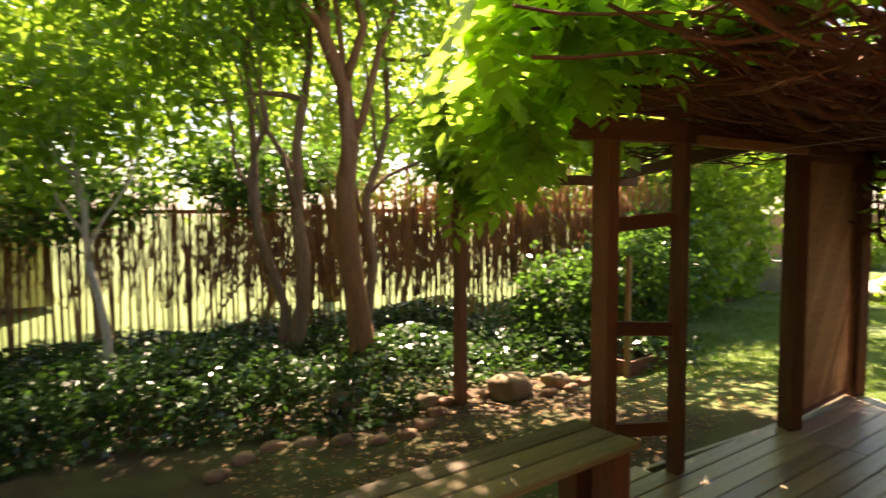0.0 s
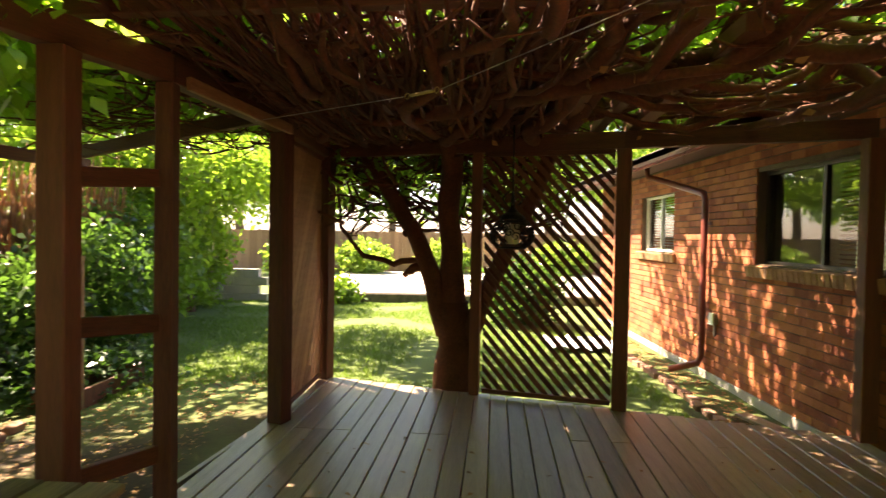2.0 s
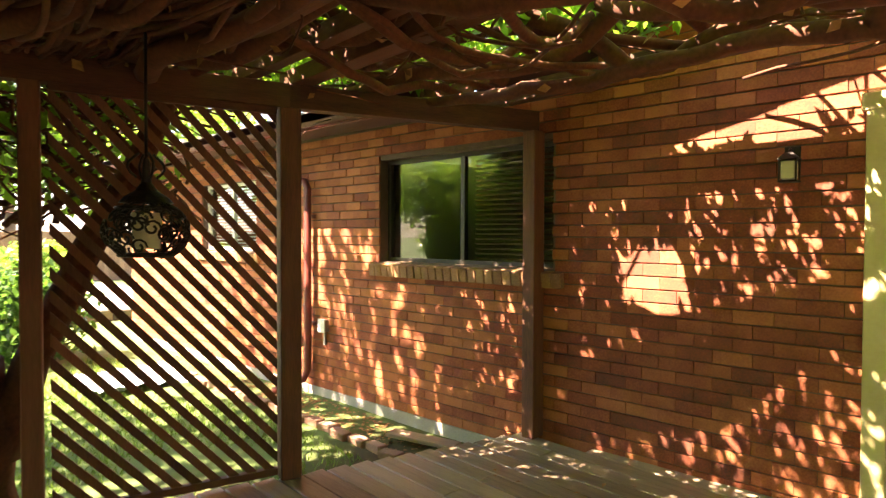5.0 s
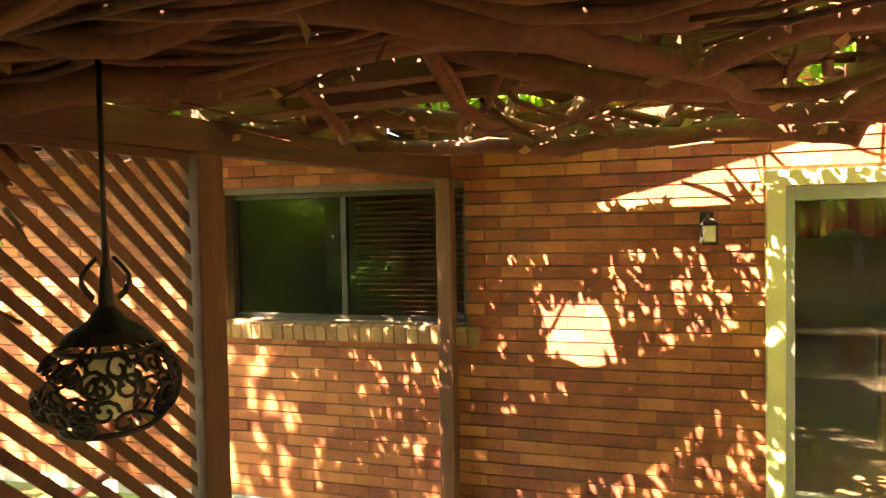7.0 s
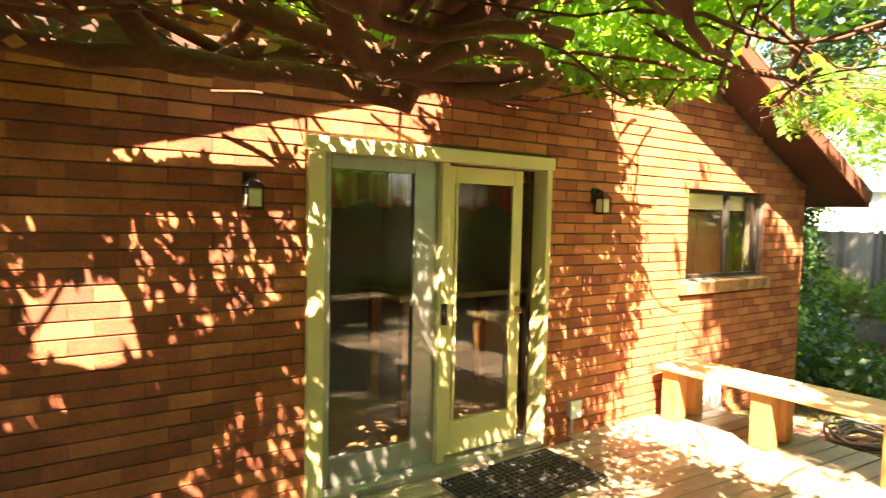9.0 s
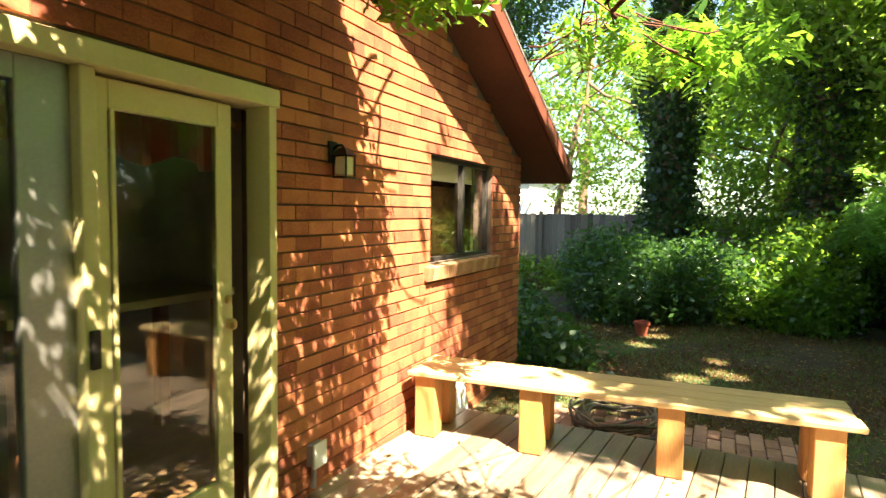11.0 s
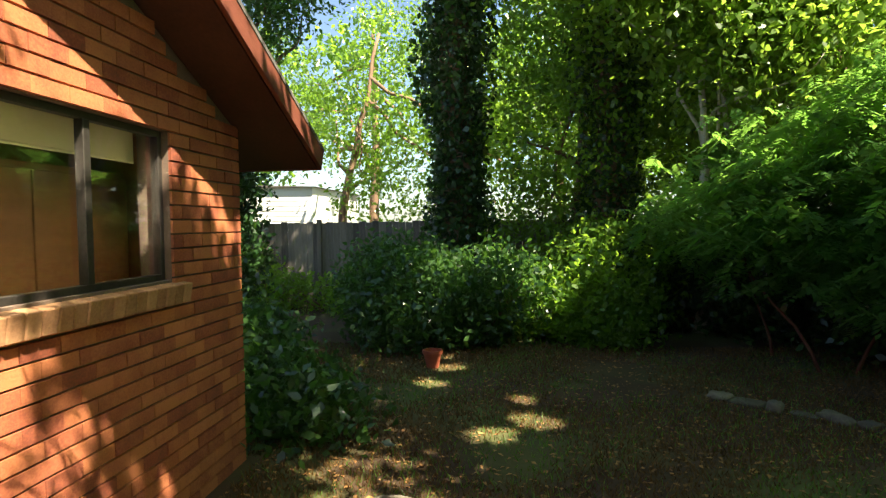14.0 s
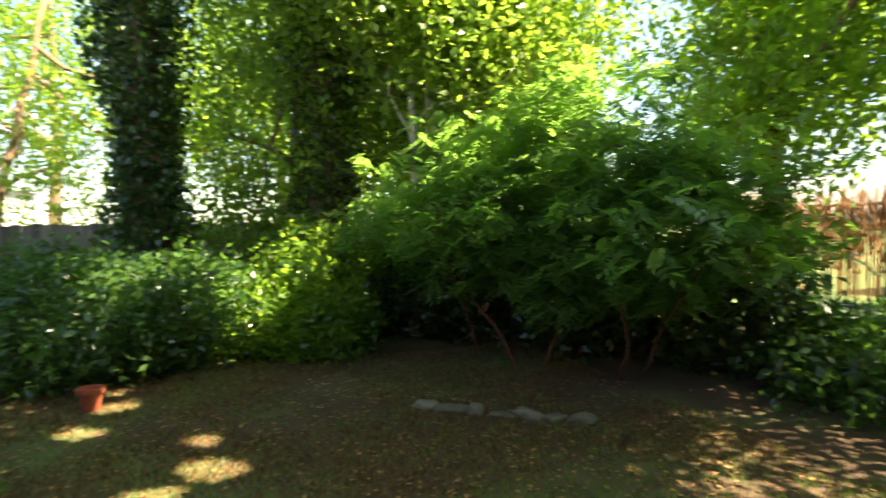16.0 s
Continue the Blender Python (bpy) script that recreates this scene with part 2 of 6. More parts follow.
def quads(name, verts, mat, per=4):
    """Many loose faces of per corners each, out of one array."""
    verts = np.asarray(verts, np.float32).reshape(-1, 3)
    count = len(verts) // per
    me = bpy.data.meshes.new(name)
    me.vertices.add(len(verts))
    me.vertices.foreach_set("co", verts.ravel())
    me.loops.add(len(verts))
    me.loops.foreach_set("vertex_index", np.arange(len(verts), dtype=np.int32))
    me.polygons.add(count)
    me.polygons.foreach_set("loop_start", np.arange(0, len(verts), per, dtype=np.int32))
    me.materials.append(mat)
    me.update(calc_edges=True)
    return me


def thing(name, label, category, at=(0, 0, 0), group="", kind=""):
    ob = new(name)
    ob.location = at
    ob.empty_display_size = 0.1
    return tagged(ob, label, category, group, kind)


def child(name, me, parent, label="", m=None):
    ob = new(name, me)
    ob.parent = parent
    if m is not None:
        ob.matrix_local = m
    return tagged(ob, label)


def part(name, bm, mat, parent, label="", m=None):
    me = bpy.data.meshes.new(name)
    bm.to_mesh(me)
    bm.free()
    me.materials.append(mat)
    return child(name, me, parent, label, m)


def solid(sx, sy, sz, bevel=0.004, at=(0, 0, 0)):
    bm = bmesh.new()
    bmesh.ops.create_cube(bm, size=1, matrix=Matrix.Translation(at) @ Matrix.Diagonal((sx, sy, sz, 1)))
    if bevel:
        bmesh.ops.bevel(bm, geom=bm.edges[:], offset=bevel, segments=1, affect="EDGES")
    return bm


def block(name, lo, hi, mat, parent=None, label="", bevel=0.004):
    """A bevelled box between two corners. With no parent it is a thing of its own."""
    c = [(a + b) / 2 for a, b in zip(lo, hi)]
    s = [abs(b - a) for a, b in zip(lo, hi)]
    return part(name, solid(*s, bevel), mat, parent, label, Matrix.Translation(c))


def along(p, q, roll=0.0):
    """A pose at the middle of p to q, with x along it and z as far up as it goes."""
    p, q = Vector(p), Vector(q)
    x = (q - p).normalized()
    up = Vector((0, 0, 1)) if abs(x.z) < 0.95 else Vector((0, 1, 0))
    y = up.cross(x).normalized()
    z = x.cross(y)
    m = Matrix((x, y, z)).transposed().to_4x4()
    return Matrix.Translation((p + q) / 2) @ m @ Matrix.Rotation(roll, 4, "X")


def beam(name, p, q, w, h, mat, parent=None, label="", bevel=0.004):
    """A board of width w and height h from p to q."""
    return part(name, solid((Vector(q) - Vector(p)).length, w, h, bevel), mat, parent, label, along(p, q))


def tube(points, radii, sides=7, close=True):
    """Verts and faces of a pipe along points."""
    pts = [Vector(p) for p in points]
    verts, faces = [], []
    side = None
    for i, p in enumerate(pts):
        d = (pts[min(i + 1, len(pts) - 1)] - pts[max(i - 1, 0)]).normalized()
        if side is None:
            side = d.orthogonal().normalized()
        side = (side - d * side.dot(d)).normalized()
        other = d.cross(side)
        for k in range(sides):
            a = 2 * math.pi * k / sides
            verts.append(p + (side * math.cos(a) + other * math.sin(a)) * radii[i])
    for i in range(len(pts) - 1):
        for k in range(sides):
            a, b = i * sides + k, i * sides + (k + 1) % sides
            faces.append((a, b, b + sides, a + sides))
    if close:
        faces.append(tuple(range(sides - 1, -1, -1)))
        faces.append(tuple((len(pts) - 1) * sides + k for k in range(sides)))
    return verts, faces


def pipes(name, runs, mat, sides=7, smooth=True):
    """One mesh of several pipes, each (points, radii)."""
    verts, faces = [], []
    for pts, radii in runs:
        v, f = tube(pts, radii, sides)
        faces += [tuple(i + len(verts) for i in face) for face in f]
        verts += v
    return mesh_of(name, verts, faces, mat, smooth)


def bend(a, b, n, wob, rng, sag=0.0):
    """A wandering line of n points from a to b."""
    a, b = Vector(a), Vector(b)
    seed = Vector((rng.uniform(0, 90), rng.uniform(0, 90), rng.uniform(0, 90)))
    span = (b - a).length
    out = []
    for i in range(n):
        f = i / (n - 1)
        w = noise.noise_vector(seed + Vector((f * span * 0.9, 0, 0))) * wob * min(1, 4 * f, 4 * (1 - f) + 0.3)
        out.append(a.lerp(b, f) + w + Vector((0, 0, -sag * 4 * f * (1 - f))))
    return out


def leaves(centres, size, rng, droop=0.3, flat=0.0, long=1.7):
    """Corner array of pointed leaves at the centres, turned at random; flat: how far they lie level."""
    c = np.asarray(centres, float)
    n = len(c)
    d = rng.normal(size=(n, 3))
    d[:, 2] = d[:, 2] * (1 - flat) - droop
    d /= np.linalg.norm(d, axis=1)[:, None] + 1e-9
    nrm = rng.normal(size=(n, 3)) * (1 - 0.8 * flat)
    nrm[:, 2] += 0.6 + 2 * flat
    w = np.cross(d, nrm)
    w /= np.linalg.norm(w, axis=1)[:, None] + 1e-9
    up = np.cross(w, d)
    s = np.broadcast_to(size, (n, 1)) * rng.uniform(0.6, 1.3, n)[:, None]
    base = c - d * s * long / 2
    tip = c + d * s * long / 2 - up * s * 0.15
    mid = c - d * s * 0.1 + up * s * 0.12
    return np.stack([base, mid + w * s * 0.45, tip, mid - w * s * 0.45], 1).reshape(-1, 3)


def fronds(centres, length, rng, pairs=6, droop=0.35):
    """Corner array of compound leaves: pairs of narrow leaflets along a drooping midrib, and one at its tip."""
    c = np.asarray(centres, float)
    n = len(c)
    a = rng.uniform(0, 2 * np.pi, n)
    fall = -droop * rng.uniform(0.2, 1.6, n)
    d = np.stack([np.cos(a), np.sin(a), fall], 1)
    d /= np.linalg.norm(d, axis=1)[:, None]
    w = np.stack([-np.sin(a), np.cos(a), rng.normal(size=n) * 0.25], 1)
    w /= np.linalg.norm(w, axis=1)[:, None]
    up = np.cross(d, w)
    size = (length * rng.uniform(0.65, 1.25, n))[:, None]
    out = []
    for k in range(2 * pairs + 1):
        f = (k // 2 + 1) / (pairs + 1)
        side = 0.0 if k == 2 * pairs else (1.0 if k % 2 else -1.0)
        root = c + d * size * (f - 0.3) - up * size * 0.25 * f * f
        way = d * (1.0 if side == 0 else 0.55) + w * side * 0.85 - up * 0.2 + rng.normal(size=(n, 3)) * 0.1
        way /= np.linalg.norm(way, axis=1)[:, None]
        cross = np.cross(way, up)
        cross /= np.linalg.norm(cross, axis=1)[:, None] + 1e-9
        lng = size * 0.4 * (1 - 0.35 * abs(f - 0.45))
        mid = root + way * lng * 0.45 + up * lng * 0.05
        out.append(np.stack([root, mid + cross * lng * 0.22, root + way * lng, mid - cross * lng * 0.22], 1))
    return np.concatenate(out).reshape(-1, 3)


def clumps(boxes, count, spread, rng):
    """Leaf centres bunched round random twigs inside ellipsoids (x, y, z, rx, ry, rz), thicker towards the outside."""
    out = []
    vol = np.array([b[3] * b[4] * b[5] for b in boxes]) ** 0.75
    for b, share in zip(boxes, vol / vol.sum()):
        k = max(4, int(count * share))
        twigs = max(3, k // 14)
        u = rng.normal(size=(twigs, 3))
        u /= np.linalg.norm(u, axis=1)[:, None]
        r = rng.uniform(0.25, 1.08, (twigs, 1)) ** 0.5
        tw = np.array(b[:3]) + u * r * np.array(b[3:])
        pick = rng.integers(0, twigs, k)
        out.append(tw[pick] + rng.normal(size=(k, 3)) * spread * np.array([1, 1, 0.7]))
    return np.concatenate(out)


def ground_z(x, y):
    def step(a, b, v):
        f = min(1, max(0, (v - a) / (b - a)))
        return f * f * (3 - 2 * f)
    drop = 0.23 * step(4.7, 7.2, y) * step(-1.5, 1.0, x) * (1 - step(8, 14, x))
    near = max(0, 1 - math.hypot(x - 2, y - 4) / 40)
    return -0.22 - drop + near * 0.05 * noise.noise((x * 0.7, y * 0.7, 0)) + near * 0.012 * noise.noise((x * 4, y * 4, 3))


def tree(name, label, x, y, height, radius, lean, crown, count, size, leaf_mat, bark, seed, limbs=6, spread=0.3, droop=0.3, split=0.45, gaps=()):
    """Tapered trunk with limbs that reach into the crown's lobes, and clumped leaves."""
    rng = random.Random(seed)
    nr = np.random.default_rng(seed)
    z0 = ground_z(x, y) - 0.05
    t = thing(name, label, "tree", (x, y, z0))
    top = Vector((lean[0], lean[1], height))
    line = bend((0, 0, 0), top, 12, 0.25, rng)
    flare = [radius * (1.5 - 0.5 * min(1, i * 0.9)) * (1 - 0.75 * i / 11) for i in range(12)]
    child("trunk", pipes("trunk", [(line, flare)], bark, 10), t)
    lobes = [(b[0] - x, b[1] - y, b[2] - z0, b[3], b[4], b[5]) for b in crown]
    for k in range(limbs):
        b = lobes[k % len(lobes)]
        start = line[int(11 * min(0.95, split + 0.5 * k / max(1, limbs)))]
        end = Vector(b[:3]) + Vector([rng.uniform(-0.6, 0.6) * s for s in b[3:]])
        ln = bend(start, end, 9, 0.35, rng)
        child("limb", pipes("limb", [(ln, [radius * 0.4 * (1 - 0.85 * i / 8) for i in range(9)])], bark, 6), t)
    centres = clumps(lobes, count, spread, nr)
    for gx, gy, gz, gr in gaps:
        # ragged openings cut along the sun's rays to let sun patches through
        d = centres + np.array([x, y, z0]) - np.array([gx, gy, gz])
        d = d - d @ np.array([[0.33, 0.48, 0.81]]).T * np.array([0.33, 0.48, 0.81])
        centres = centres[np.linalg.norm(d, axis=1) > gr * nr.uniform(0.75, 1.35, len(centres))]
    child("crown", quads("crown", leaves(centres, size, nr, droop), leaf_mat), t)
    return t


def shrub(name, label, lobes, count, size, mat, seed, spread=0.14, category="shrub", stems=9, droop=0.2, compound=0.0, bark=None):
    rng = random.Random(seed)
    nr = np.random.default_rng(seed)
    x, y = lobes[0][0], lobes[0][1]
    z0 = ground_z(x, y) - 0.03
    t = thing(name, label, category, (x, y, z0))
    lob = [(b[0] - x, b[1] - y, b[2] - z0, b[3], b[4], b[5]) for b in lobes]
    for k in range(stems):
        b = lob[k % len(lob)]
        end = Vector(b[:3]) + Vector([rng.uniform(-0.8, 0.8) * s for s in b[3:]])
        foot = Vector((b[0] * 0.7 + rng.uniform(-0.2, 0.2), b[1] * 0.7 + rng.uniform(-0.2, 0.2), 0))
        ln = bend(foot, end, 8, 0.2, rng)
        child("stem", pipes("stem", [(ln, [0.022 * (1 - 0.8 * i / 7) for i in range(8)])], bark or TRUNK, 5), t)
    cl = clumps(lob, count, spread, nr)
    child("foliage", quads("foliage", fronds(cl, compound, nr) if compound else leaves(cl, size, nr, droop), mat), t)
    return t

# ---- ground ----
def ground_sheet():
    def ticks(lo, hi, fine):
        far = [8, 16, 32, 64, 128, 256, 500]
        core = list(np.arange(lo, hi + 1e-6, fine))
        return [lo - f for f in reversed(far)] + core + [hi + f for f in far]
    xs, ys = ticks(-14, 20, 0.25), ticks(-8, 16, 0.25)
    verts = [(x, y, ground_z(x, y)) for y in ys for x in xs]
    w = len(xs)
    faces = [(j * w + i, j * w + i + 1, (j + 1) * w + i + 1, (j + 1) * w + i) for j in range(len(ys) - 1) for i in range(w - 1)]
    return tagged(new("ground", mesh_of("ground", verts, faces, GROUND, True)), "brown soil and thin grass of a shaded garden", "ground", kind="structure")


ground_sheet()
PATIO = block("pavement", (15.6, -3, -0.35), (25.5, 7.2, -0.1), CONCRETE, None, "", 0.02)
tagged(PATIO, "pale sunlit concrete patio beyond the lawn", "pavement", kind="structure")
for k in range(5):
    tagged(block("kerb", (15.35, -2.4 + 1.9 * k, -0.4), (15.58, -0.52 + 1.9 * k, -0.02 + 0.02 * (k % 2)), STONE, None, "", 0.03),
           "low grey stone kerb at the lawn edge", "kerb", "kerb stones", "structure")

# ---- house ----
WALL_L, WALL_R = -2.33, 13.0
HEAD = 2.06
OPEN = [(-1.49, -0.17, 1.16, 1.99), (1.55, 3.42, 0.0, 2.12), (5.22, 7.05, 1.19, 2.11), (9.2, 10.56, 1.24, 2.07)]
COURSE, BLEN = 0.0815, 0.212
RIDGE_X, RIDGE_Z = 1.15, 3.66
SLOPE_R = (RIDGE_Z - 2.12) / (RIDGE_X + 2.33)
SLOPE_L = (RIDGE_Z - 2.42) / (5.6 - RIDGE_X)


def wall_top(x):
    if x < RIDGE_X:
        return RIDGE_Z - SLOPE_R * (RIDGE_X - x)
    return max(2.42, RIDGE_Z - SLOPE_L * (x - RIDGE_X))


def wall_slab(name, openings, lo, hi, base, top, y0, y1, mat):
    """A wall along x between y0 and y1 with openings through it, cut into upright strips."""
    cuts = sorted({lo, hi, RIDGE_X, 5.6, *[v for o in openings for v in o[:2]]})
    cuts = [c for c in cuts if lo <= c <= hi]
    bm = bmesh.new()

    def prism(xa, xb, za, zb, ta, tb):
        v = [bm.verts.new(p) for p in ((xa, y0, za), (xb, y0, zb), (xb, y0, tb), (xa, y0, ta), (xa, y1, za), (xb, y1, zb), (xb, y1, tb), (xa, y1, ta))]
        for f in ((0, 1, 2, 3), (5, 4, 7, 6), (0, 4, 5, 1), (1, 5, 6, 2), (2, 6, 7, 3), (3, 7, 4, 0)):
            bm.faces.new([v[i] for i in f])
    for xa, xb in zip(cuts, cuts[1:]):
        mid = (xa + xb) / 2
        hole = next((o for o in openings if o[0] <= mid <= o[1]), None)
        ta, tb = top(xa + 1e-4), top(xb - 1e-4)
        if hole:
            if hole[2] > base:
                prism(xa, xb, base, base, hole[2], hole[2])
            prism(xa, xb, hole[3], hole[3], ta, tb)
        else:
            prism(xa, xb, base, base, ta, tb)
    bmesh.ops.recalc_face_normals(bm, faces=bm.faces[:])
    me = bpy.data.meshes.new(name)
    bm.to_mesh(me)
    bm.free()
    me.materials.append(mat)
    return new(name, me)


wall = tagged(wall_slab("wall_north", OPEN, WALL_L, WALL_R, -0.6, wall_top, -0.012, -0.2, MORTAR), "red brick house wall with raked joints, weathered", "wall", kind="structure")
FOUND = block("foundation", (5.45, -0.01, -0.6), (WALL_R, 0.015, -0.13), CONCRETE, wall, "", 0.004)


def brick_mesh(length, height, depth=0.016, cut=0.003):
    bm = solid(length, depth, height, 0)
    bmesh.ops.bevel(bm, geom=[e for e in bm.edges if all(v.co.y > 0 for v in e.verts) and abs(e.verts[0].co.z - e.verts[1].co.z) < 0.001], offset=cut, segments=1, affect="EDGES")
    me = bpy.data.meshes.new("brick")
    bm.to_mesh(me)
    bm.free()
    me.materials.append(BRICK)
    return me


def lay_bricks():
    """Running-bond courses over the wall: those between the deck post and the door are pieces, the rest one joined skin."""
    rng = random.Random(4)
    full = brick_mesh(BLEN - 0.0028, COURSE - 0.008, 0.016, 0.0022)
    verts, faces = [], []
    row = 0
    z = -0.13 - 3 * COURSE
    while z < 3.7:
        x = WALL_L - (row % 2) * BLEN / 2
        while x < WALL_R:
            a, b = max(x, WALL_L), min(x + BLEN, WALL_R)
            zc = z + COURSE / 2
            for o in OPEN:
                if o[2] - 0.03 < zc < o[3] + 0.03:
                    if a < o[0] < b:
                        b = o[0]
                    elif a < o[1] < b:
                        a = o[1]
                    elif o[0] <= a and b <= o[1]:
                        b = a
            if b - a > 0.03 and zc < min(wall_top(a), wall_top(b)):
                proud = rng.uniform(-0.0035, 0.003)
                whole = b - a > BLEN - 0.002
                if whole and 3.44 < a and b < 5.3 and 0.0 < z < 2.1:
                    child("brick", full, wall, "", Matrix.Translation(((a + b) / 2, -0.005 + proud, zc)) @ Matrix.Rotation(rng.uniform(-0.006, 0.006), 4, "Y"))
                else:
                    y1 = 0.003 + proud
                    xa, xb, za, zb, c, e = a + 0.0014, b - 0.0014, z + 0.004, z + COURSE - 0.004, 0.0022, 0.0007
                    n = len(verts)
                    verts += [(xa, -0.012, za), (xb, -0.012, za), (xb, -0.012, zb), (xa, -0.012, zb),
                              (xa + e, y1, za + c), (xb - e, y1, za + c), (xb - e, y1, zb - c), (xa + e, y1, zb - c)]
                    faces += [(n + 4, n + 7, n + 6, n + 5)] + [(n + i, n + 4 + i, n + 4 + (i + 1) % 4, n + (i + 1) % 4) for i in range(4)]
            x += BLEN
        z += COURSE
        row += 1
    me = mesh_of("bricks", verts, faces, BRICK)
    tagged(child("bricks", me, wall), kind="stuff")


# west end wall of the house, plain
block_w = block("wall_west", (WALL_L, -7.0, -0.6), (WALL_L + 0.2, -0.2, 2.15), BRICK, None, "", 0)
tagged(block_w, "red brick end wall of the house", "wall", kind="structure")
for nm, lo, hi in (("wall_south", (WALL_L, -7.2, -0.6), (WALL_R, -7.0, 2.4)), ("wall_east", (WALL_R - 0.2, -7.0, -0.6), (WALL_R, -0.2, 2.4))):
    tagged(block(nm, lo, hi, BRICK, None, "", 0), "plain red brick house wall", "wall", kind="structure")
# rooms behind the openings
tagged(block("floor", (WALL_L + 0.2, -6.9, -0.1), (WALL_R - 0.2, -0.2, 0.0), ROOMFLOOR, None, "", 0), "warm brown wooden room floor", "floor", kind="structure")
tagged(block("ceiling", (WALL_L + 0.2, -6.9, 2.38), (WALL_R - 0.2, -0.21, 2.41), PLASTER, None, "", 0), "plain cream room ceiling", "ceiling", kind="structure")
for nm, lo, hi in (("wall_room_a", (0.7, -4.0, 0.0), (0.8, -0.21, 2.38)), ("wall_room_b", (4.6, -4.0, 0.0), (4.7, -0.21, 2.38)),
                   ("wall_room_c", (8.2, -4.0, 0.0), (8.3, -0.21, 2.38)), ("wall_room_d", (WALL_L + 0.2, -4.1, 0.0), (WALL_R - 0.2, -4.0, 2.38))):
    tagged(block(nm, lo, hi, PLASTER, None, "", 0), "cream plastered room wall", "wall", kind="structure")


def roof_plane(name, pts, thick, mat, label):
    """A sloping slab from four corners."""
    bm = bmesh.new()
    top = [bm.verts.new(p) for p in pts]
    low = [bm.verts.new((p[0], p[1], p[2] - thick)) for p in pts]
    bm.faces.new(top)
    bm.faces.new(low[::-1])
    for i in range(4):
        j = (i + 1) % 4
        bm.faces.new((top[i], low[i], low[j], top[j]))
    bmesh.ops.recalc_face_normals(bm, faces=bm.faces[:])
    me = bpy.data.meshes.new(name)
    bm.to_mesh(me)
    bm.free()
    me.materials.append(mat)
    return tagged(new(name, me), label, "roof", kind="structure")


OVER = 0.42
TIPX, TIPZ = -2.85, 2.12 + 0.05 - SLOPE_R * 0.5
def rz(x):
    return (RIDGE_Z - SLOPE_R * (RIDGE_X - x) if x < RIDGE_X else RIDGE_Z - SLOPE_L * (x - RIDGE_X)) + 0.05


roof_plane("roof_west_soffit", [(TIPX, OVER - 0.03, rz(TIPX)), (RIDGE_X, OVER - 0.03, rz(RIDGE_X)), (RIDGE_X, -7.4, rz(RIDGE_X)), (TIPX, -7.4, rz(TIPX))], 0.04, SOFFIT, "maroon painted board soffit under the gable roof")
roof_plane("roof_west", [(TIPX - 0.04, OVER + 0.02, rz(TIPX) + 0.12), (RIDGE_X, OVER + 0.02, rz(RIDGE_X) + 0.12), (RIDGE_X, -7.4, rz(RIDGE_X) + 0.12), (TIPX - 0.04, -7.4, rz(TIPX) + 0.12)], 0.03, SHINGLE, "dark asphalt shingles on the gable roof")
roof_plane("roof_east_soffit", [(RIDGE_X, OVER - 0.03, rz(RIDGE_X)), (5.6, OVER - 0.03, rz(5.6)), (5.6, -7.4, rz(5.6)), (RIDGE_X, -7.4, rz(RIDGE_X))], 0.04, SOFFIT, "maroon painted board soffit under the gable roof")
roof_plane("roof_east", [(RIDGE_X, OVER + 0.02, rz(RIDGE_X) + 0.12), (5.6, OVER + 0.02, rz(5.6) + 0.12), (5.6, -7.4, rz(5.6) + 0.12), (RIDGE_X, -7.4, rz(RIDGE_X) + 0.12)], 0.03, SHINGLE, "dark asphalt shingles on the gable roof")
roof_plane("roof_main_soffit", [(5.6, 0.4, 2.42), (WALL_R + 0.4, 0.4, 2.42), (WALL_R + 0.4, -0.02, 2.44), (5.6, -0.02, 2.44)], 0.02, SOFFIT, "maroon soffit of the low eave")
roof_plane("roof_main", [(5.6, 0.46, 2.55), (WALL_R + 0.4, 0.46, 2.55), (WALL_R + 0.4, -4.4, 4.0), (5.6, -4.4, 4.0)], 0.04, SHINGLE, "dark asphalt shingles on the main roof")
for nm, p, q in (("fascia_west", (TIPX - 0.02, OVER, rz(TIPX) + 0.03), (RIDGE_X, OVER, rz(RIDGE_X) + 0.03)), ("fascia_east", (RIDGE_X, OVER, rz(RIDGE_X) + 0.03), (5.6, OVER, rz(5.6) + 0.03)),
                 ("fascia_main", (5.6, 0.42, 2.46), (WALL_R + 0.4, 0.42, 2.46)), ("fascia_side", (TIPX - 0.02, OVER, rz(TIPX) + 0.03), (TIPX - 0.02, -7.4, rz(TIPX) + 0.03))):
    tagged(beam(nm, p, q, 0.03, 0.16, FASCIA), "maroon painted fascia board along the roof edge", "fascia", kind="structure")


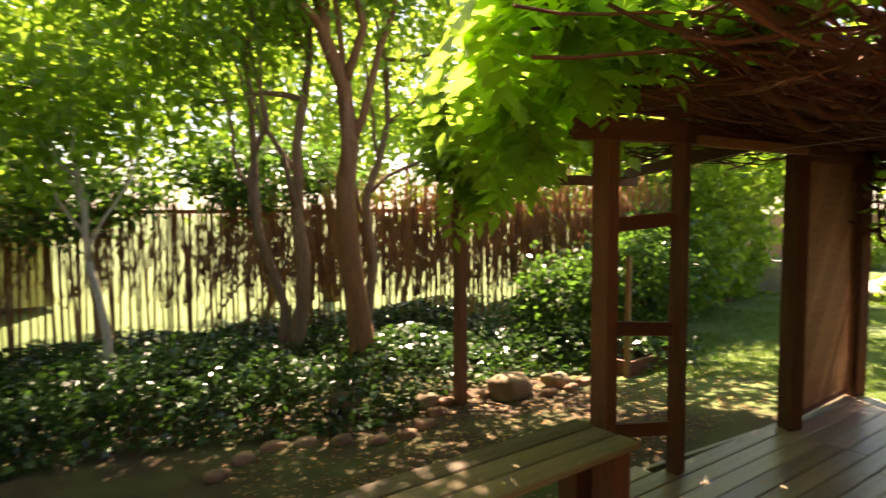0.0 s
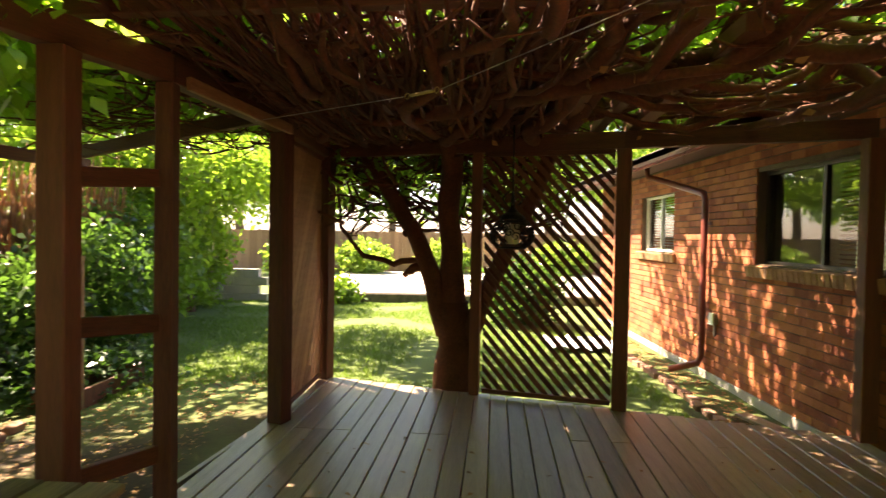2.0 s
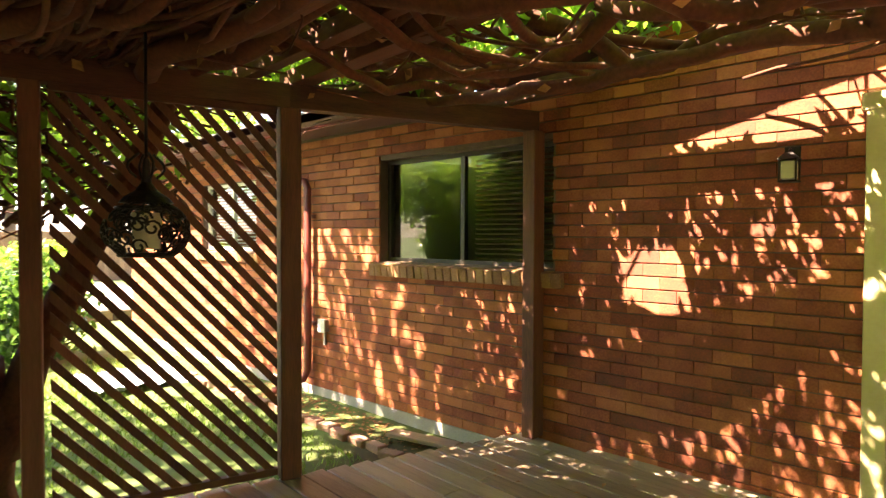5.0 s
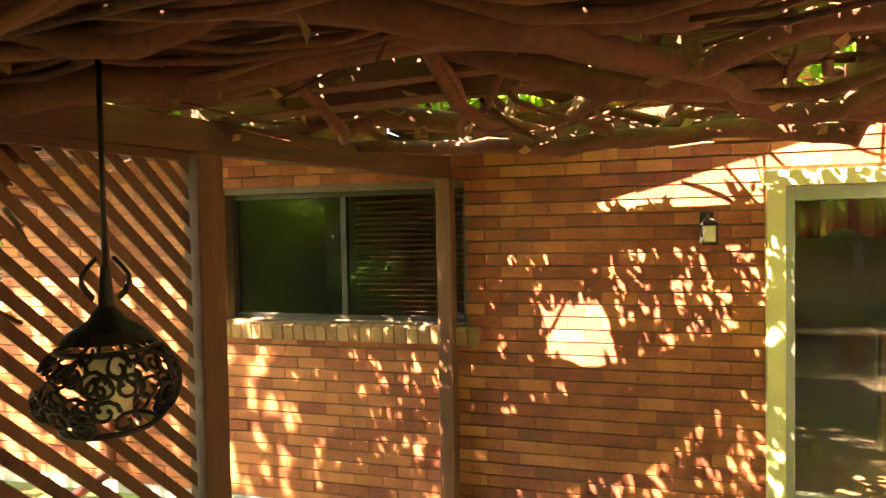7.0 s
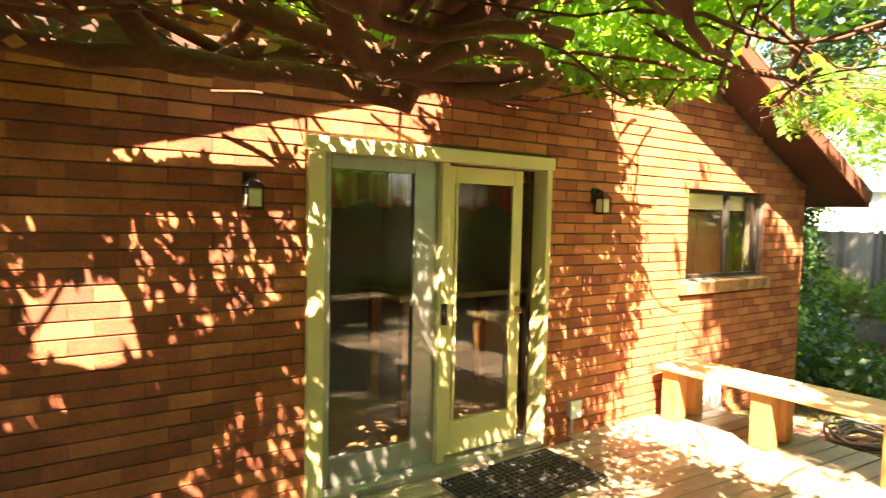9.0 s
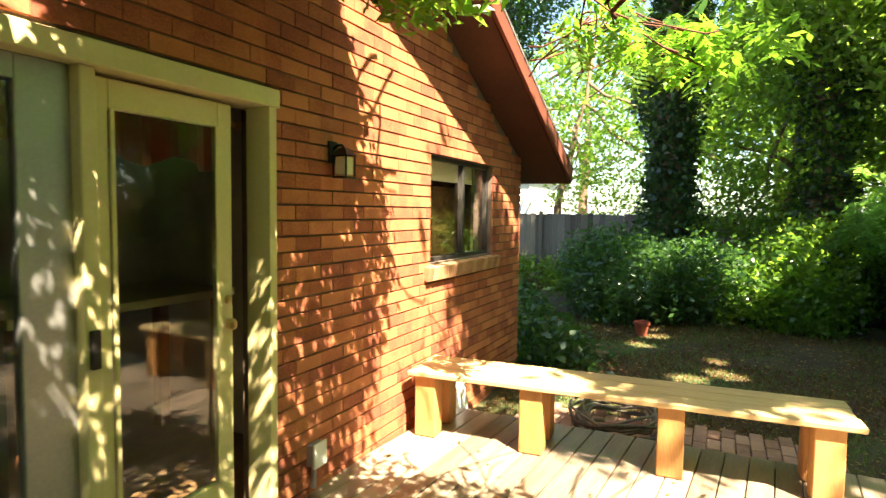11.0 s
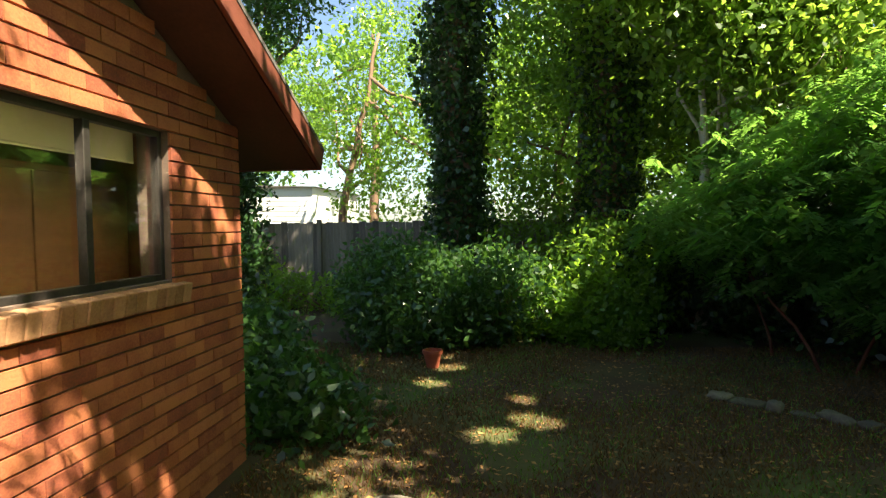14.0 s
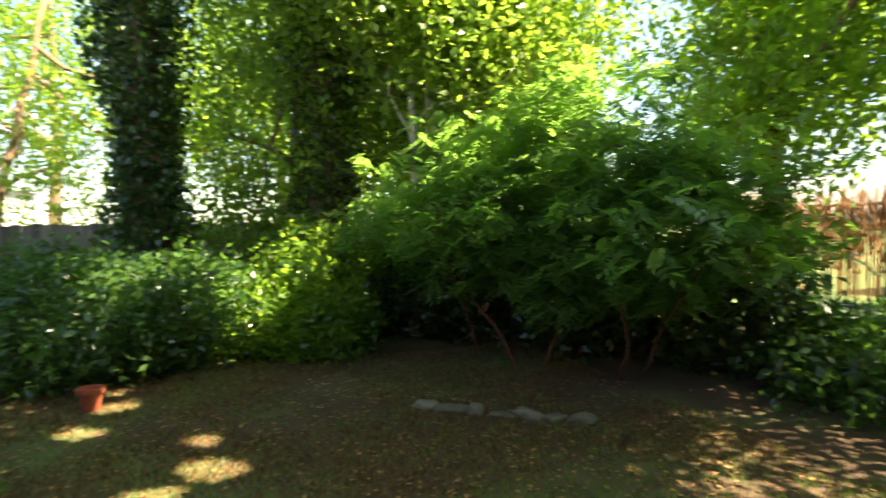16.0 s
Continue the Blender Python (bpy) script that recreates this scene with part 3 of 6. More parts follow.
def window(name, o, label, frame_mat, split, deep=0.09, blind=False, sill_over=0.1):
    x0, x1, z0, z1 = o
    w = thing(name, label, "window", ((x0 + x1) / 2, 0, z0), kind="structure")
    cx = (x0 + x1) / 2

    def bit(nm, lo, hi, mat, lab="", bev=0.003, to=w):
        return block(nm, (lo[0] - cx, lo[1], lo[2] - z0), (hi[0] - cx, hi[1], hi[2] - z0), mat, to, lab, bev)
    y = -deep
    f = 0.035
    bit("window_frame", (x0, y - 0.05, z0), (x0 + f, y, z1), frame_mat)
    bit("window_frame", (x1 - f, y - 0.05, z0), (x1, y, z1), frame_mat)
    bit("window_frame", (x0 + f, y - 0.05, z1 - f), (x1 - f, y, z1), frame_mat)
    bit("window_frame", (x0 + f, y - 0.05, z0), (x1 - f, y, z0 + f), frame_mat)
    sx = x0 + (x1 - x0) * split
    bit("mullion", (sx - 0.022, y - 0.045, z0 + f), (sx + 0.022, y + 0.006, z1 - f), frame_mat)
    for a, b, yy in ((x0 + f, sx - 0.022, y - 0.02), (sx + 0.022, x1 - f, y - 0.032)):
        g = bit("pane", (a, yy - 0.004, z0 + f), (b, yy, z1 - f), GLASS, "", 0)
        g.visible_shadow = False
    if blind:
        n = int((z1 - z0) / 0.04)
        wide = (x1 - x0 - 0.1) * (1.0 if frame_mat is WHITE else 0.47)
        shift = 0.0 if frame_mat is WHITE else -(x1 - x0) * 0.25
        slat = solid(wide, 0.03, 0.003, 0)
        me = bpy.data.meshes.new("blind_slat")
        slat.to_mesh(me)
        slat.free()
        me.materials.append(WHITE if frame_mat is not DARKFRAME else OAK)
        for k in range(n - 1):
            child("blind_slat", me, w, "", Matrix.Translation((shift, y - 0.11, 0.05 + 0.04 * k)) @ Matrix.Rotation(radians(25), 4, "X"))
    # rowlock brick sill
    n = round((x1 - x0 + 2 * sill_over) / 0.085)
    step = (x1 - x0 + 2 * sill_over) / n
    bm = solid(step - 0.006, 0.17, 0.11, 0.005)
    me = bpy.data.meshes.new("sill_brick")
    bm.to_mesh(me)
    bm.free()
    me.materials.append(SILL)
    for k in range(n):
        child("sill_brick", me, w, "", Matrix.Translation((x0 - sill_over + step * (k + 0.5) - cx, -0.033, -0.065)) @ Matrix.Rotation(radians(-9), 4, "X"))
    return w


window("window_1", OPEN[0], "dark aluminium sliding window with rowlock brick sill", DARKFRAME, 0.45, 0.05)
window("window_2", OPEN[2], "dark aluminium sliding window with blind and brick sill", DARKFRAME, 0.5, 0.1, True)
window("window_3", OPEN[3], "white framed window with white blind and brick sill", WHITE, 0.5, 0.08, True)


def patio_door():
    x0, x1, z1 = 1.55, 3.42, 2.12
    d = thing("door_1", "cream patio door, one panel ajar, beside a fixed glass panel", "door", (2.48, 0, 0), kind="structure")

    def bit(nm, lo, hi, mat, lab="", bev=0.004, to=d):
        return block(nm, (lo[0] - 2.48, lo[1], lo[2]), (hi[0] - 2.48, hi[1], hi[2]), mat, to, lab, bev)
    bit("jamb", (x0, -0.12, 0.0), (x0 + 0.052, 0.03, z1), CREAM)
    bit("jamb", (x1 - 0.1, -0.18, 0.0), (x1, 0.03, z1), CREAM)
    bit("head", (x0 - 0.02, -0.18, z1 - 0.075), (x1 + 0.02, 0.035, z1 + 0.012), CREAM)
    bit("threshold", (x0 + 0.052, -0.2, 0.0), (x1 - 0.1, 0.06, 0.045), GREYFRAME, "grey aluminium threshold")
    bit("centre_post", (2.44, -0.12, 0.045), (2.5, 0.0, z1 - 0.075), CREAM)
    # fixed panel
    bit("stile", (x1 - 0.17, -0.1, 0.045), (x1 - 0.1, -0.05, z1 - 0.075), GREYFRAME, "grey panel stile")
    bit("stile", (2.5, -0.1, 0.045), (2.68, -0.05, z1 - 0.075), GREYFRAME, "grey panel stile")
    bit("rail", (2.68, -0.1, 0.045), (x1 - 0.17, -0.05, 0.22), GREYFRAME, "grey panel rail")
    bit("rail", (2.68, -0.1, z1 - 0.16), (x1 - 0.17, -0.05, z1 - 0.075), GREYFRAME, "grey panel rail")
    g = bit("pane", (2.68, -0.08, 0.22), (x1 - 0.17, -0.075, z1 - 0.16), GLASS, "", 0)
    g.visible_shadow = False
    bit("latch", (2.455, 0.0, 0.98), (2.49, 0.022, 1.12), IRON, "black latch block")
    # hinged panel, a hand's breadth open
    leaf = bit("door_leaf", (1.76, -0.1, 0.06), (1.84, -0.055, z1 - 0.09), CREAM)

    def on(nm, lo, hi, mat, lab="", bev=0.004):
        c = leaf.location
        o = block(nm, (lo[0] - 2.48 - c.x, lo[1] - c.y, lo[2] - c.z), (hi[0] - 2.48 - c.x, hi[1] - c.y, hi[2] - c.z), mat, leaf, lab, bev)
        return o
    on("stile", (2.36, -0.1, 0.06), (2.44, -0.055, z1 - 0.09), CREAM)
    on("rail", (1.84, -0.1, 0.06), (2.36, -0.055, 0.29), CREAM)
    on("rail", (1.84, -0.1, z1 - 0.2), (2.36, -0.055, z1 - 0.09), CREAM)
    for a, b, c2, e in ((1.84, 1.862, 0.29, z1 - 0.2), (2.338, 2.36, 0.29, z1 - 0.2)):
        on("bead", (a, -0.055, c2), (b, -0.045, e), CREAM)
    g = on("pane", (1.84, -0.082, 0.29), (2.36, -0.077, z1 - 0.2), GLASS, "", 0)
    g.visible_shadow = False
    on("knob", (1.775, -0.055, 1.0), (1.82, -0.0, 1.05), BRASS, "brass door knob", 0.014)
    on("deadbolt", (1.78, -0.055, 1.12), (1.82, -0.03, 1.16), BRASS, "brass deadbolt", 0.01)


patio_door()


def wall_lamp(x, z, label, scale):
    l = thing("wall_lamp", label, "lamp", (x, 0, z), "lamps beside the patio door")
    l.scale = (scale, scale, scale)
    block("back_plate", (-0.055, 0.003, -0.02), (0.055, 0.022, 0.15), IRON, l)
    child("arm", pipes("arm", [([(0, 0.02, 0.09), (0, 0.06, 0.12), (0, 0.1, 0.12), (0, 0.12, 0.09)], [0.012] * 4)], IRON, 6), l)
    bm = bmesh.new()
    bmesh.ops.create_cone(bm, segments=4, radius1=0.105, radius2=0.03, depth=0.06, cap_ends=True, matrix=Matrix.Translation((0, 0.12, 0.07)) @ Matrix.Rotation(radians(45), 4, "Z"))
    part("roof", bm, IRON, l)
    for a in (-1, 1):
        for b in (-1, 1):
            block("corner_bar", (a * 0.058 - 0.006, 0.12 + b * 0.058 - 0.006, -0.12), (a * 0.058 + 0.006, 0.12 + b * 0.058 + 0.006, 0.04), IRON, l, "", 0.001)
    bm = solid(0.1, 0.1, 0.14, 0.006)
    part("shade", bm, FROST, l, "frosted cream glass shade", Matrix.Translation((0, 0.12, -0.04)))
    block("base_ring", (-0.066, 0.054, -0.135), (0.066, 0.186, -0.12), IRON, l)
    return l


FROST = surface("frosted_glass", (0.62, 0.56, 0.38), (0.72, 0.66, 0.48), 0.3, 5, grain=40, bump=0.05)
wall_lamp(3.74, 1.80, "slim black wall lantern with frosted cream glass", 0.68)
wall_lamp(1.07, 1.83, "small black wall lantern with frosted cream glass", 0.72)

# ---- deck ----
ANG = radians(-4.5)
DX, DY = Vector((math.cos(ANG), math.sin(ANG))), Vector((-math.sin(ANG), math.cos(ANG)))
END_A, END_B = Vector((5.42, 0.0)), Vector((6.98, 4.36))


def deck():
    d = thing("deck", "weathered grey-brown timber deck of long planks", "deck", (3, 2, 0), kind="structure")
    area = [Vector(p) for p in ((-0.42, 0.02), (END_A.x, 0.02), (END_B.x, END_B.y), (5.4, 4.5), (4.1, 4.6), (3.6, 4.78), (-0.42, 4.95))]
    o = Vector((3, 2))
    rng = random.Random(8)
    w = 0.142
    v = -3.6
    while v < 4.2:
        for row in (v,):
            # stretch of this plank inside the deck's outline
            hits = []
            c = row + w / 2
            for a, b in zip(area, area[1:] + area[:1]):
                va, vb = (a - o).dot(DY), (b - o).dot(DY)
                if (va - c) * (vb - c) < 0:
                    f = (c - va) / (vb - va)
                    hits.append((a + (b - a) * f - o).dot(DX))
            hits.sort()
            if len(hits) >= 2:
                lo, hi = hits[0], hits[-1]
                if lo < -2.2:
                    joints = [lo] + ([rng.choice((-1.4, -0.2, 1.1, 2.2))] if hi - lo > 3.5 else []) + [hi]
                else:
                    joints = [lo, hi]
                for a, b in zip(joints, joints[1:]):
                    if b - a < 0.1:
                        continue
                    mid = o + DX * ((a + b) / 2) + DY * c
                    bm = solid(b - a - 0.004, w - 0.007, 0.034, 0.004)
                    part("plank", bm, DECKWOOD, d, "", Matrix.Translation((mid.x - 3, mid.y - 2, -0.017 + rng.uniform(-0.002, 0.001))) @ Matrix.Rotation(ANG, 4, "Z"))
        v += w
    for p, q in (((-0.4, 0.02), (-0.4, 4.93)), ((-0.42, 4.93), (3.6, 4.77)), ((3.6, 4.77), (5.4, 4.5)), ((5.4, 4.48), (6.96, 4.34)), ((6.95, 4.34), (5.4, 0.03))):
        beam("rim_joist", (p[0] - 3, p[1] - 2, -0.11), (q[0] - 3, q[1] - 2, -0.11), 0.04, 0.145, DECKWOOD, d)
    for k in range(6):
        for y in (0.4, 2.3, 4.2):
            block("footing", (-0.2 + 1.15 * k - 3.05, y - 2.05, -0.5), (-0.2 + 1.15 * k - 2.95, y - 1.95, -0.185), DECKWOOD, d)
    return d


deck()

# ---- pergola ----
BEAM_Z = 2.16
pergola = thing("pergola", "dark red-brown stained timber pergola over the deck", "pergola", (4.5, 3, 0))


def pg(nm, p, q, w, h, mat=REDBEAM, label=""):
    o = Vector((4.5, 3, 0))
    return beam(nm, Vector(p) - o, Vector(q) - o, w, h, mat, pergola, label)


def post(x, y, w, d, z0, z1, turn=0.0, nm="post", mat=REDWOOD, label=""):
    bm = solid(w, d, z1 - z0, 0.006)
    return part(nm, bm, mat, pergola, label, Matrix.Translation((x - 4.5, y - 3, (z0 + z1) / 2)) @ Matrix.Rotation(turn, 4, "Z"))


TURN = math.atan2(END_B.y - END_A.y, END_B.x - END_A.x) - math.pi / 2
POST_C = (4.76, 7.47)
post(5.33, 0.075, 0.1, 0.13, 0, BEAM_Z, 0, "post")
post(5.99, 1.64, 0.12, 0.12, 0, BEAM_Z, TURN)
post(6.36, 2.83, 0.06, 0.09, 0, BEAM_Z, TURN)
post(6.88, 4.28, 0.13, 0.13, 0, BEAM_Z, TURN)
post(5.5, 4.33, 0.13, 0.13, 0, BEAM_Z, TURN)
post(4.07, 4.5, 0.09, 0.09, -0.25, BEAM_Z, 0)
post(3.52, 4.68, 0.12, 0.12, -0.25, BEAM_Z, 0)
post(*POST_C, 0.12, 0.12, -0.5, 2.06, 0)
pg("beam", (5.33, 0.05, BEAM_Z + 0.07), (5.99, 1.64, BEAM_Z + 0.07), 0.09, 0.14)
pg("beam", (5.99, 1.64, BEAM_Z + 0.07), (6.88, 4.28, BEAM_Z + 0.07), 0.09, 0.14)
pg("beam", (6.95, 4.3, BEAM_Z + 0.075), (5.5, 4.33, BEAM_Z + 0.075), 0.09, 0.14)
pg("beam", (5.5, 4.33, BEAM_Z + 0.07), (4.07, 4.5, BEAM_Z + 0.07), 0.09, 0.14)
pg("beam", (4.07, 4.5, BEAM_Z + 0.072), (3.3, 4.79, BEAM_Z + 0.072), 0.09, 0.14)
pg("beam", (POST_C[0] - 0.3, POST_C[1] + 0.03, 2.11), (7.4, 6.95, 2.11), 0.06, 0.12)
pg("beam", (3.47, 4.76, BEAM_Z + 0.16), (POST_C[0], POST_C[1] + 0.1, 2.2), 0.06, 0.12)
pg("beam", (5.5, 4.36, BEAM_Z + 0.16), (7.2, 6.98, 2.2), 0.06, 0.12)
pg("header_board", (5.45, 4.25, BEAM_Z + 0.02), (4.15, 4.43, BEAM_Z + 0.02), 0.03, 0.07, TANWOOD, "pale unstained board")
# three rungs between the slim and the wide post
for z, dz in ((1.66, 0.02), (0.98, -0.02), (0.32, -0.02)):
    pg("rung", (4.03, 4.53, z + dz), (3.56, 4.7, z - dz), 0.04, 0.09)
# rafters from the end beam to the west
for k in range(11):
    f = 0.36 + 0.063 * k
    a = END_A.lerp(END_B, f)
    b = a - DX * (2.3 + 0.25 * math.sin(k * 1.7))
    pg("rafter", (a.x + 0.12, a.y, BEAM_Z + 0.185), (b.x, b.y, BEAM_Z + 0.21), 0.075 if k % 3 else 0.12, 0.09)
pg("crossbeam", (3.3, 0.4, BEAM_Z + 0.27), (3.6, 4.7, BEAM_Z + 0.2), 0.07, 0.1)
pg("ledger", (2.2, 0.36, BEAM_Z + 0.32), (5.35, 0.36, BEAM_Z + 0.2), 0.08, 0.12)


def lattice(name, label, p, q, z0, z1, gap, width, lean, mat, cap=True):
    """Diagonal slats in two thin rails between p and q; each slat a piece, cut at the frame."""
    l = thing(name, label, "lattice screen", (p[0], p[1], z0))
    d = Vector((q[0] - p[0], q[1] - p[1]))
    length = d.length
    m = Matrix.Rotation(math.atan2(d.y, d.x), 4, "Z")
    h = z1 - z0
    s = math.tan(lean)
    step = gap / math.cos(lean)
    k = -max(0, h * s) - 0.02
    w = width / math.cos(lean)
    while k < length - min(0, h * s):
        # slat along (x = k + z s), clipped to the panel
        pts = []
        for zz, kk in ((0, k), (0, k + w), (h, k + w + h * s), (h, k + h * s)):
            pts.append((kk, zz))

        def clip(poly, inside, cross):
            out = []
            for a, b in zip(poly, poly[1:] + poly[:1]):
                ia, ib = inside(a), inside(b)
                if ia:
                    out.append(a)
                if ia != ib:
                    out.append(cross(a, b))
            return out
        for lim, keep in ((0.0, 1), (length, -1)):
            if pts:
                pts = clip(pts, lambda a: (a[0] - lim) * keep >= 0, lambda a, b: (lim, a[1] + (b[1] - a[1]) * (lim - a[0]) / (b[0] - a[0])))
        if len(pts) >= 3:
            n = len(pts)
            v = [(a, -0.006, b) for a, b in pts] + [(a, 0.006, b) for a, b in pts]
            f = [tuple(range(n)), tuple(range(2 * n - 1, n - 1, -1))] + [(i, n + i, n + (i + 1) % n, (i + 1) % n) for i in range(n)]
            child("slat", mesh_of("slat", v, f, mat), l, "", m)
        k += step
    if cap:
        for zz in (0.02, h - 0.02):
            part("rail", solid(length, 0.045, 0.04, 0.003), REDBEAM, l, "", m @ Matrix.Translation((length / 2, 0.0, zz)))
    return l


lattice("lattice_screen", "dark red-brown diagonal slat screen, gaps between slats", (6.33, 2.76), (6.01, 1.71), 0.03, BEAM_Z, 0.073, 0.041, radians(-42), REDWOOD)
lattice("lattice_screen", "tan diagonal board screen with narrow gaps", (5.58, 4.36), (6.8, 4.32), 0.03, BEAM_Z, 0.105, 0.098, radians(33), TANWOOD)

# ---- benches ----
def bench(name, label, length, depth, height, legs, top=None, under=None):
    b = thing(name, label, "bench")
    n = 3
    w = depth / n
    for k in range(n):
        part("top_plank", solid(w - 0.008, length - 0.02 * (k % 2), 0.038, 0.008), top or BENCHWOOD, b, "", Matrix.Translation((-depth / 2 + w * (k + 0.5), length / 2, height - 0.019)))
    for y in legs:
        for s in (-1, 1):
            part("leg", solid(0.14, 0.15, height - 0.04, 0.006), under or LEGWOOD, b, "", Matrix.Translation((s * (depth / 2 - 0.11), y, (height - 0.04) / 2)))
        part("cross_bar", solid(depth - 0.38, 0.04, 0.1, 0.003), under or LEGWOOD, b, "", Matrix.Translation((0, y, height - 0.12)))
    return b


b2 = bench("bench", "honey-coloured timber bench of three planks, sunlit, at deck edge", 2.66, 0.5, 0.46, (0.12, 0.86, 1.7, 2.5))
b2.matrix_basis = pose(0.06, 0.06, 0.002, 0, 0, 3.5)
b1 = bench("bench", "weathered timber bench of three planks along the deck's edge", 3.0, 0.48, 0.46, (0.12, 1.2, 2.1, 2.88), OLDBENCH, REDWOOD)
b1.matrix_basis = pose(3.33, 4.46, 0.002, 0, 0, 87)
b1.location.y += 0.06

# ---- greenery ----
# north: trunks behind the ivy bed
# third crown lobe is out of view, added to shade the old bench
tree("tree", "tall tree with straight reddish-brown trunk", 4.48, 9.05, 7.0, 0.17, (-0.5, 0.3), [(4.0, 9.2, 5.6, 1.6, 1.6, 1.4), (4.9, 9.6, 6.6, 1.8, 1.6, 1.3), (5.0, 8.25, 6.3, 1.1, 0.5, 0.4)], 7000, 0.09, LEAF_MID, REDTRUNK, 11)
tree("tree", "slender grey-brown tree forked near the ground", 3.8, 9.72, 6.0, 0.11, (0.5, 0.2), [(3.6, 9.9, 5.0, 1.5, 1.5, 1.5), (2.6, 10.2, 4.2, 1.3, 1.2, 1.4)], 4500, 0.09, LEAF_MID, TRUNK, 12)
tree("tree", "slender grey-brown leaning tree", 3.72, 9.8, 5.5, 0.08, (-0.5, 0.4), [(3.0, 10.0, 4.6, 1.2, 1.2, 1.2)], 2500, 0.09, LEAF_MID, TRUNK, 13)
tree("tree", "thin pale-barked young tree", 1.66, 10.2, 4.2, 0.06, (-0.15, 0.1), [(1.4, 10.2, 3.4, 1.3, 1.1, 1.2), (0.6, 10.6, 2.8, 1.2, 1.0, 1.0)], 4500, 0.08, LEAF_MID, PALEBARK, 14)
# second crown lobe is added to shade the bare soil
tree("tree", "slender leaning pale tree by the fence", 5.0, 9.9, 5.5, 0.09, (0.6, 0.2), [(5.6, 10.0, 5.0, 1.3, 1.3, 1.5), (7.5, 9.3, 4.7, 1.6, 1.1, 0.7)], 6000, 0.09, LEAF_LIGHT, TRUNK, 15)
tree("tree", "leafy garden tree with dense green crown", -0.6, 9.5, 5.0, 0.1, (0.2, 0.1), [(-0.6, 9.5, 3.6, 1.6, 1.4, 1.7), (0.6, 10.4, 3.0, 1.3, 1.0, 1.2), (2.3, 11.2, 3.4, 1.4, 0.8, 1.3)], 6500, 0.085, LEAF_MID, TRUNK, 16)
tree("tree", "bright leafy tree beyond the fence", 7.5, 15.5, 8.0, 0.16, (0, 0), [(7.5, 15.5, 5.0, 2.6, 2.2, 2.6), (4.5, 16.5, 6.5, 2.6, 2.2, 2.2)], 5000, 0.13, LEAF_LIGHT, TRUNK, 17)
tree("tree", "bright leafy tree beyond the fence", 0.5, 17.0, 9.0, 0.18, (0, 0), [(0.5, 17, 6.5, 3.2, 2.4, 2.6), (-3.2, 15, 5.0, 2.6, 2.2, 2.6)], 5000, 0.13, LEAF_LIGHT, TRUNK, 18)


def ivy_bed():
    rng = np.random.default_rng(21)
    n = 46000
    x = rng.uniform(-5, 8.4, n)
    edge = 7.75 + 0.35 * np.sin(x * 1.3) + np.where(x < 3, (3 - x) * 0.12, 0) - np.where(x > 5, (x - 5) * 0.42, 0)
    y = edge + rng.uniform(0, 1, n) ** 0.8 * (11.6 - edge)
    lump = np.array([0.5 + 0.35 * noise.noise((a * 0.9, b * 0.9, 0)) for a, b in zip(x, y)])
    rise = np.clip((y - edge) / 0.6, 0.15, 1)
    z = -0.43 + rise * lump * rng.uniform(0.3, 1.0, n)
    c = np.stack([x, y, z], 1)
    t = tagged(new("ivy", quads("ivy", leaves(c, 0.075, rng, 0.2, 0.45, 1.2), LEAF_IVY)), "glossy dark green ivy covering the garden bed", "ivy", kind="stuff")
    return t


ivy_bed()


def stake_fence():
    """Rough brown stakes with gaps, leaning a little, on two rails."""
    f = thing("stake_fence", "brown rustic stake fence with gaps, backed by sunlight", "fence", (2, 11.5, -0.5))
    rng = random.Random(31)
    line = [Vector((-12.5, 15.5)), Vector((3.5, 11.7)), Vector((10.6, 8.4))]
    base = Vector((2, 11.5, -0.5))
    for a, b in zip(line, line[1:]):
        n = int((b - a).length / 0.085)
        for z in (1.75,):
            beam("rail", Vector((a.x, a.y + 0.05, z)) - base, Vector((b.x, b.y + 0.05, z)) - base, 0.03, 0.06, REED, f)
        for k in range(n):
            p = a.lerp(b, (k + rng.uniform(0.2, 0.8)) / n)
            h = rng.uniform(2.25, 2.75)
            w = rng.uniform(0.028, 0.05)
            bm = solid(w, w * 0.6, h, 0.004)
            part("stake", bm, REED, f, "", Matrix.Translation((p.x - 2, p.y - 11.5, h / 2 - 0.05)) @ Matrix.Rotation(rng.uniform(-0.04, 0.04), 4, "Y") @ Matrix.Rotation(rng.uniform(-0.4, 0.4), 4, "Z"))
    # dry canes woven in the upper half
    runs = []
    for k in range(3400):
        s = rng.randrange(2)
        a, b = line[s], line[s + 1]
        p = a.lerp(b, rng.random())
        z = rng.uniform(0.5, 1.6)
        h = rng.uniform(0.5, 1.3)
        p0 = Vector((p.x - 2, p.y - 11.5 - 0.05, z + 0.3))
        p1 = p0 + Vector((rng.uniform(-0.2, 0.2), rng.uniform(-0.12, 0.0), h))
        runs.append((bend(p0, p1, 4, 0.08, rng), [0.009, 0.009, 0.008, 0.005]))
    tagged(child("cane_screen", pipes("cane_screen", runs, REED, 4), f, "thin dry reddish canes"), kind="stuff")


stake_fence()


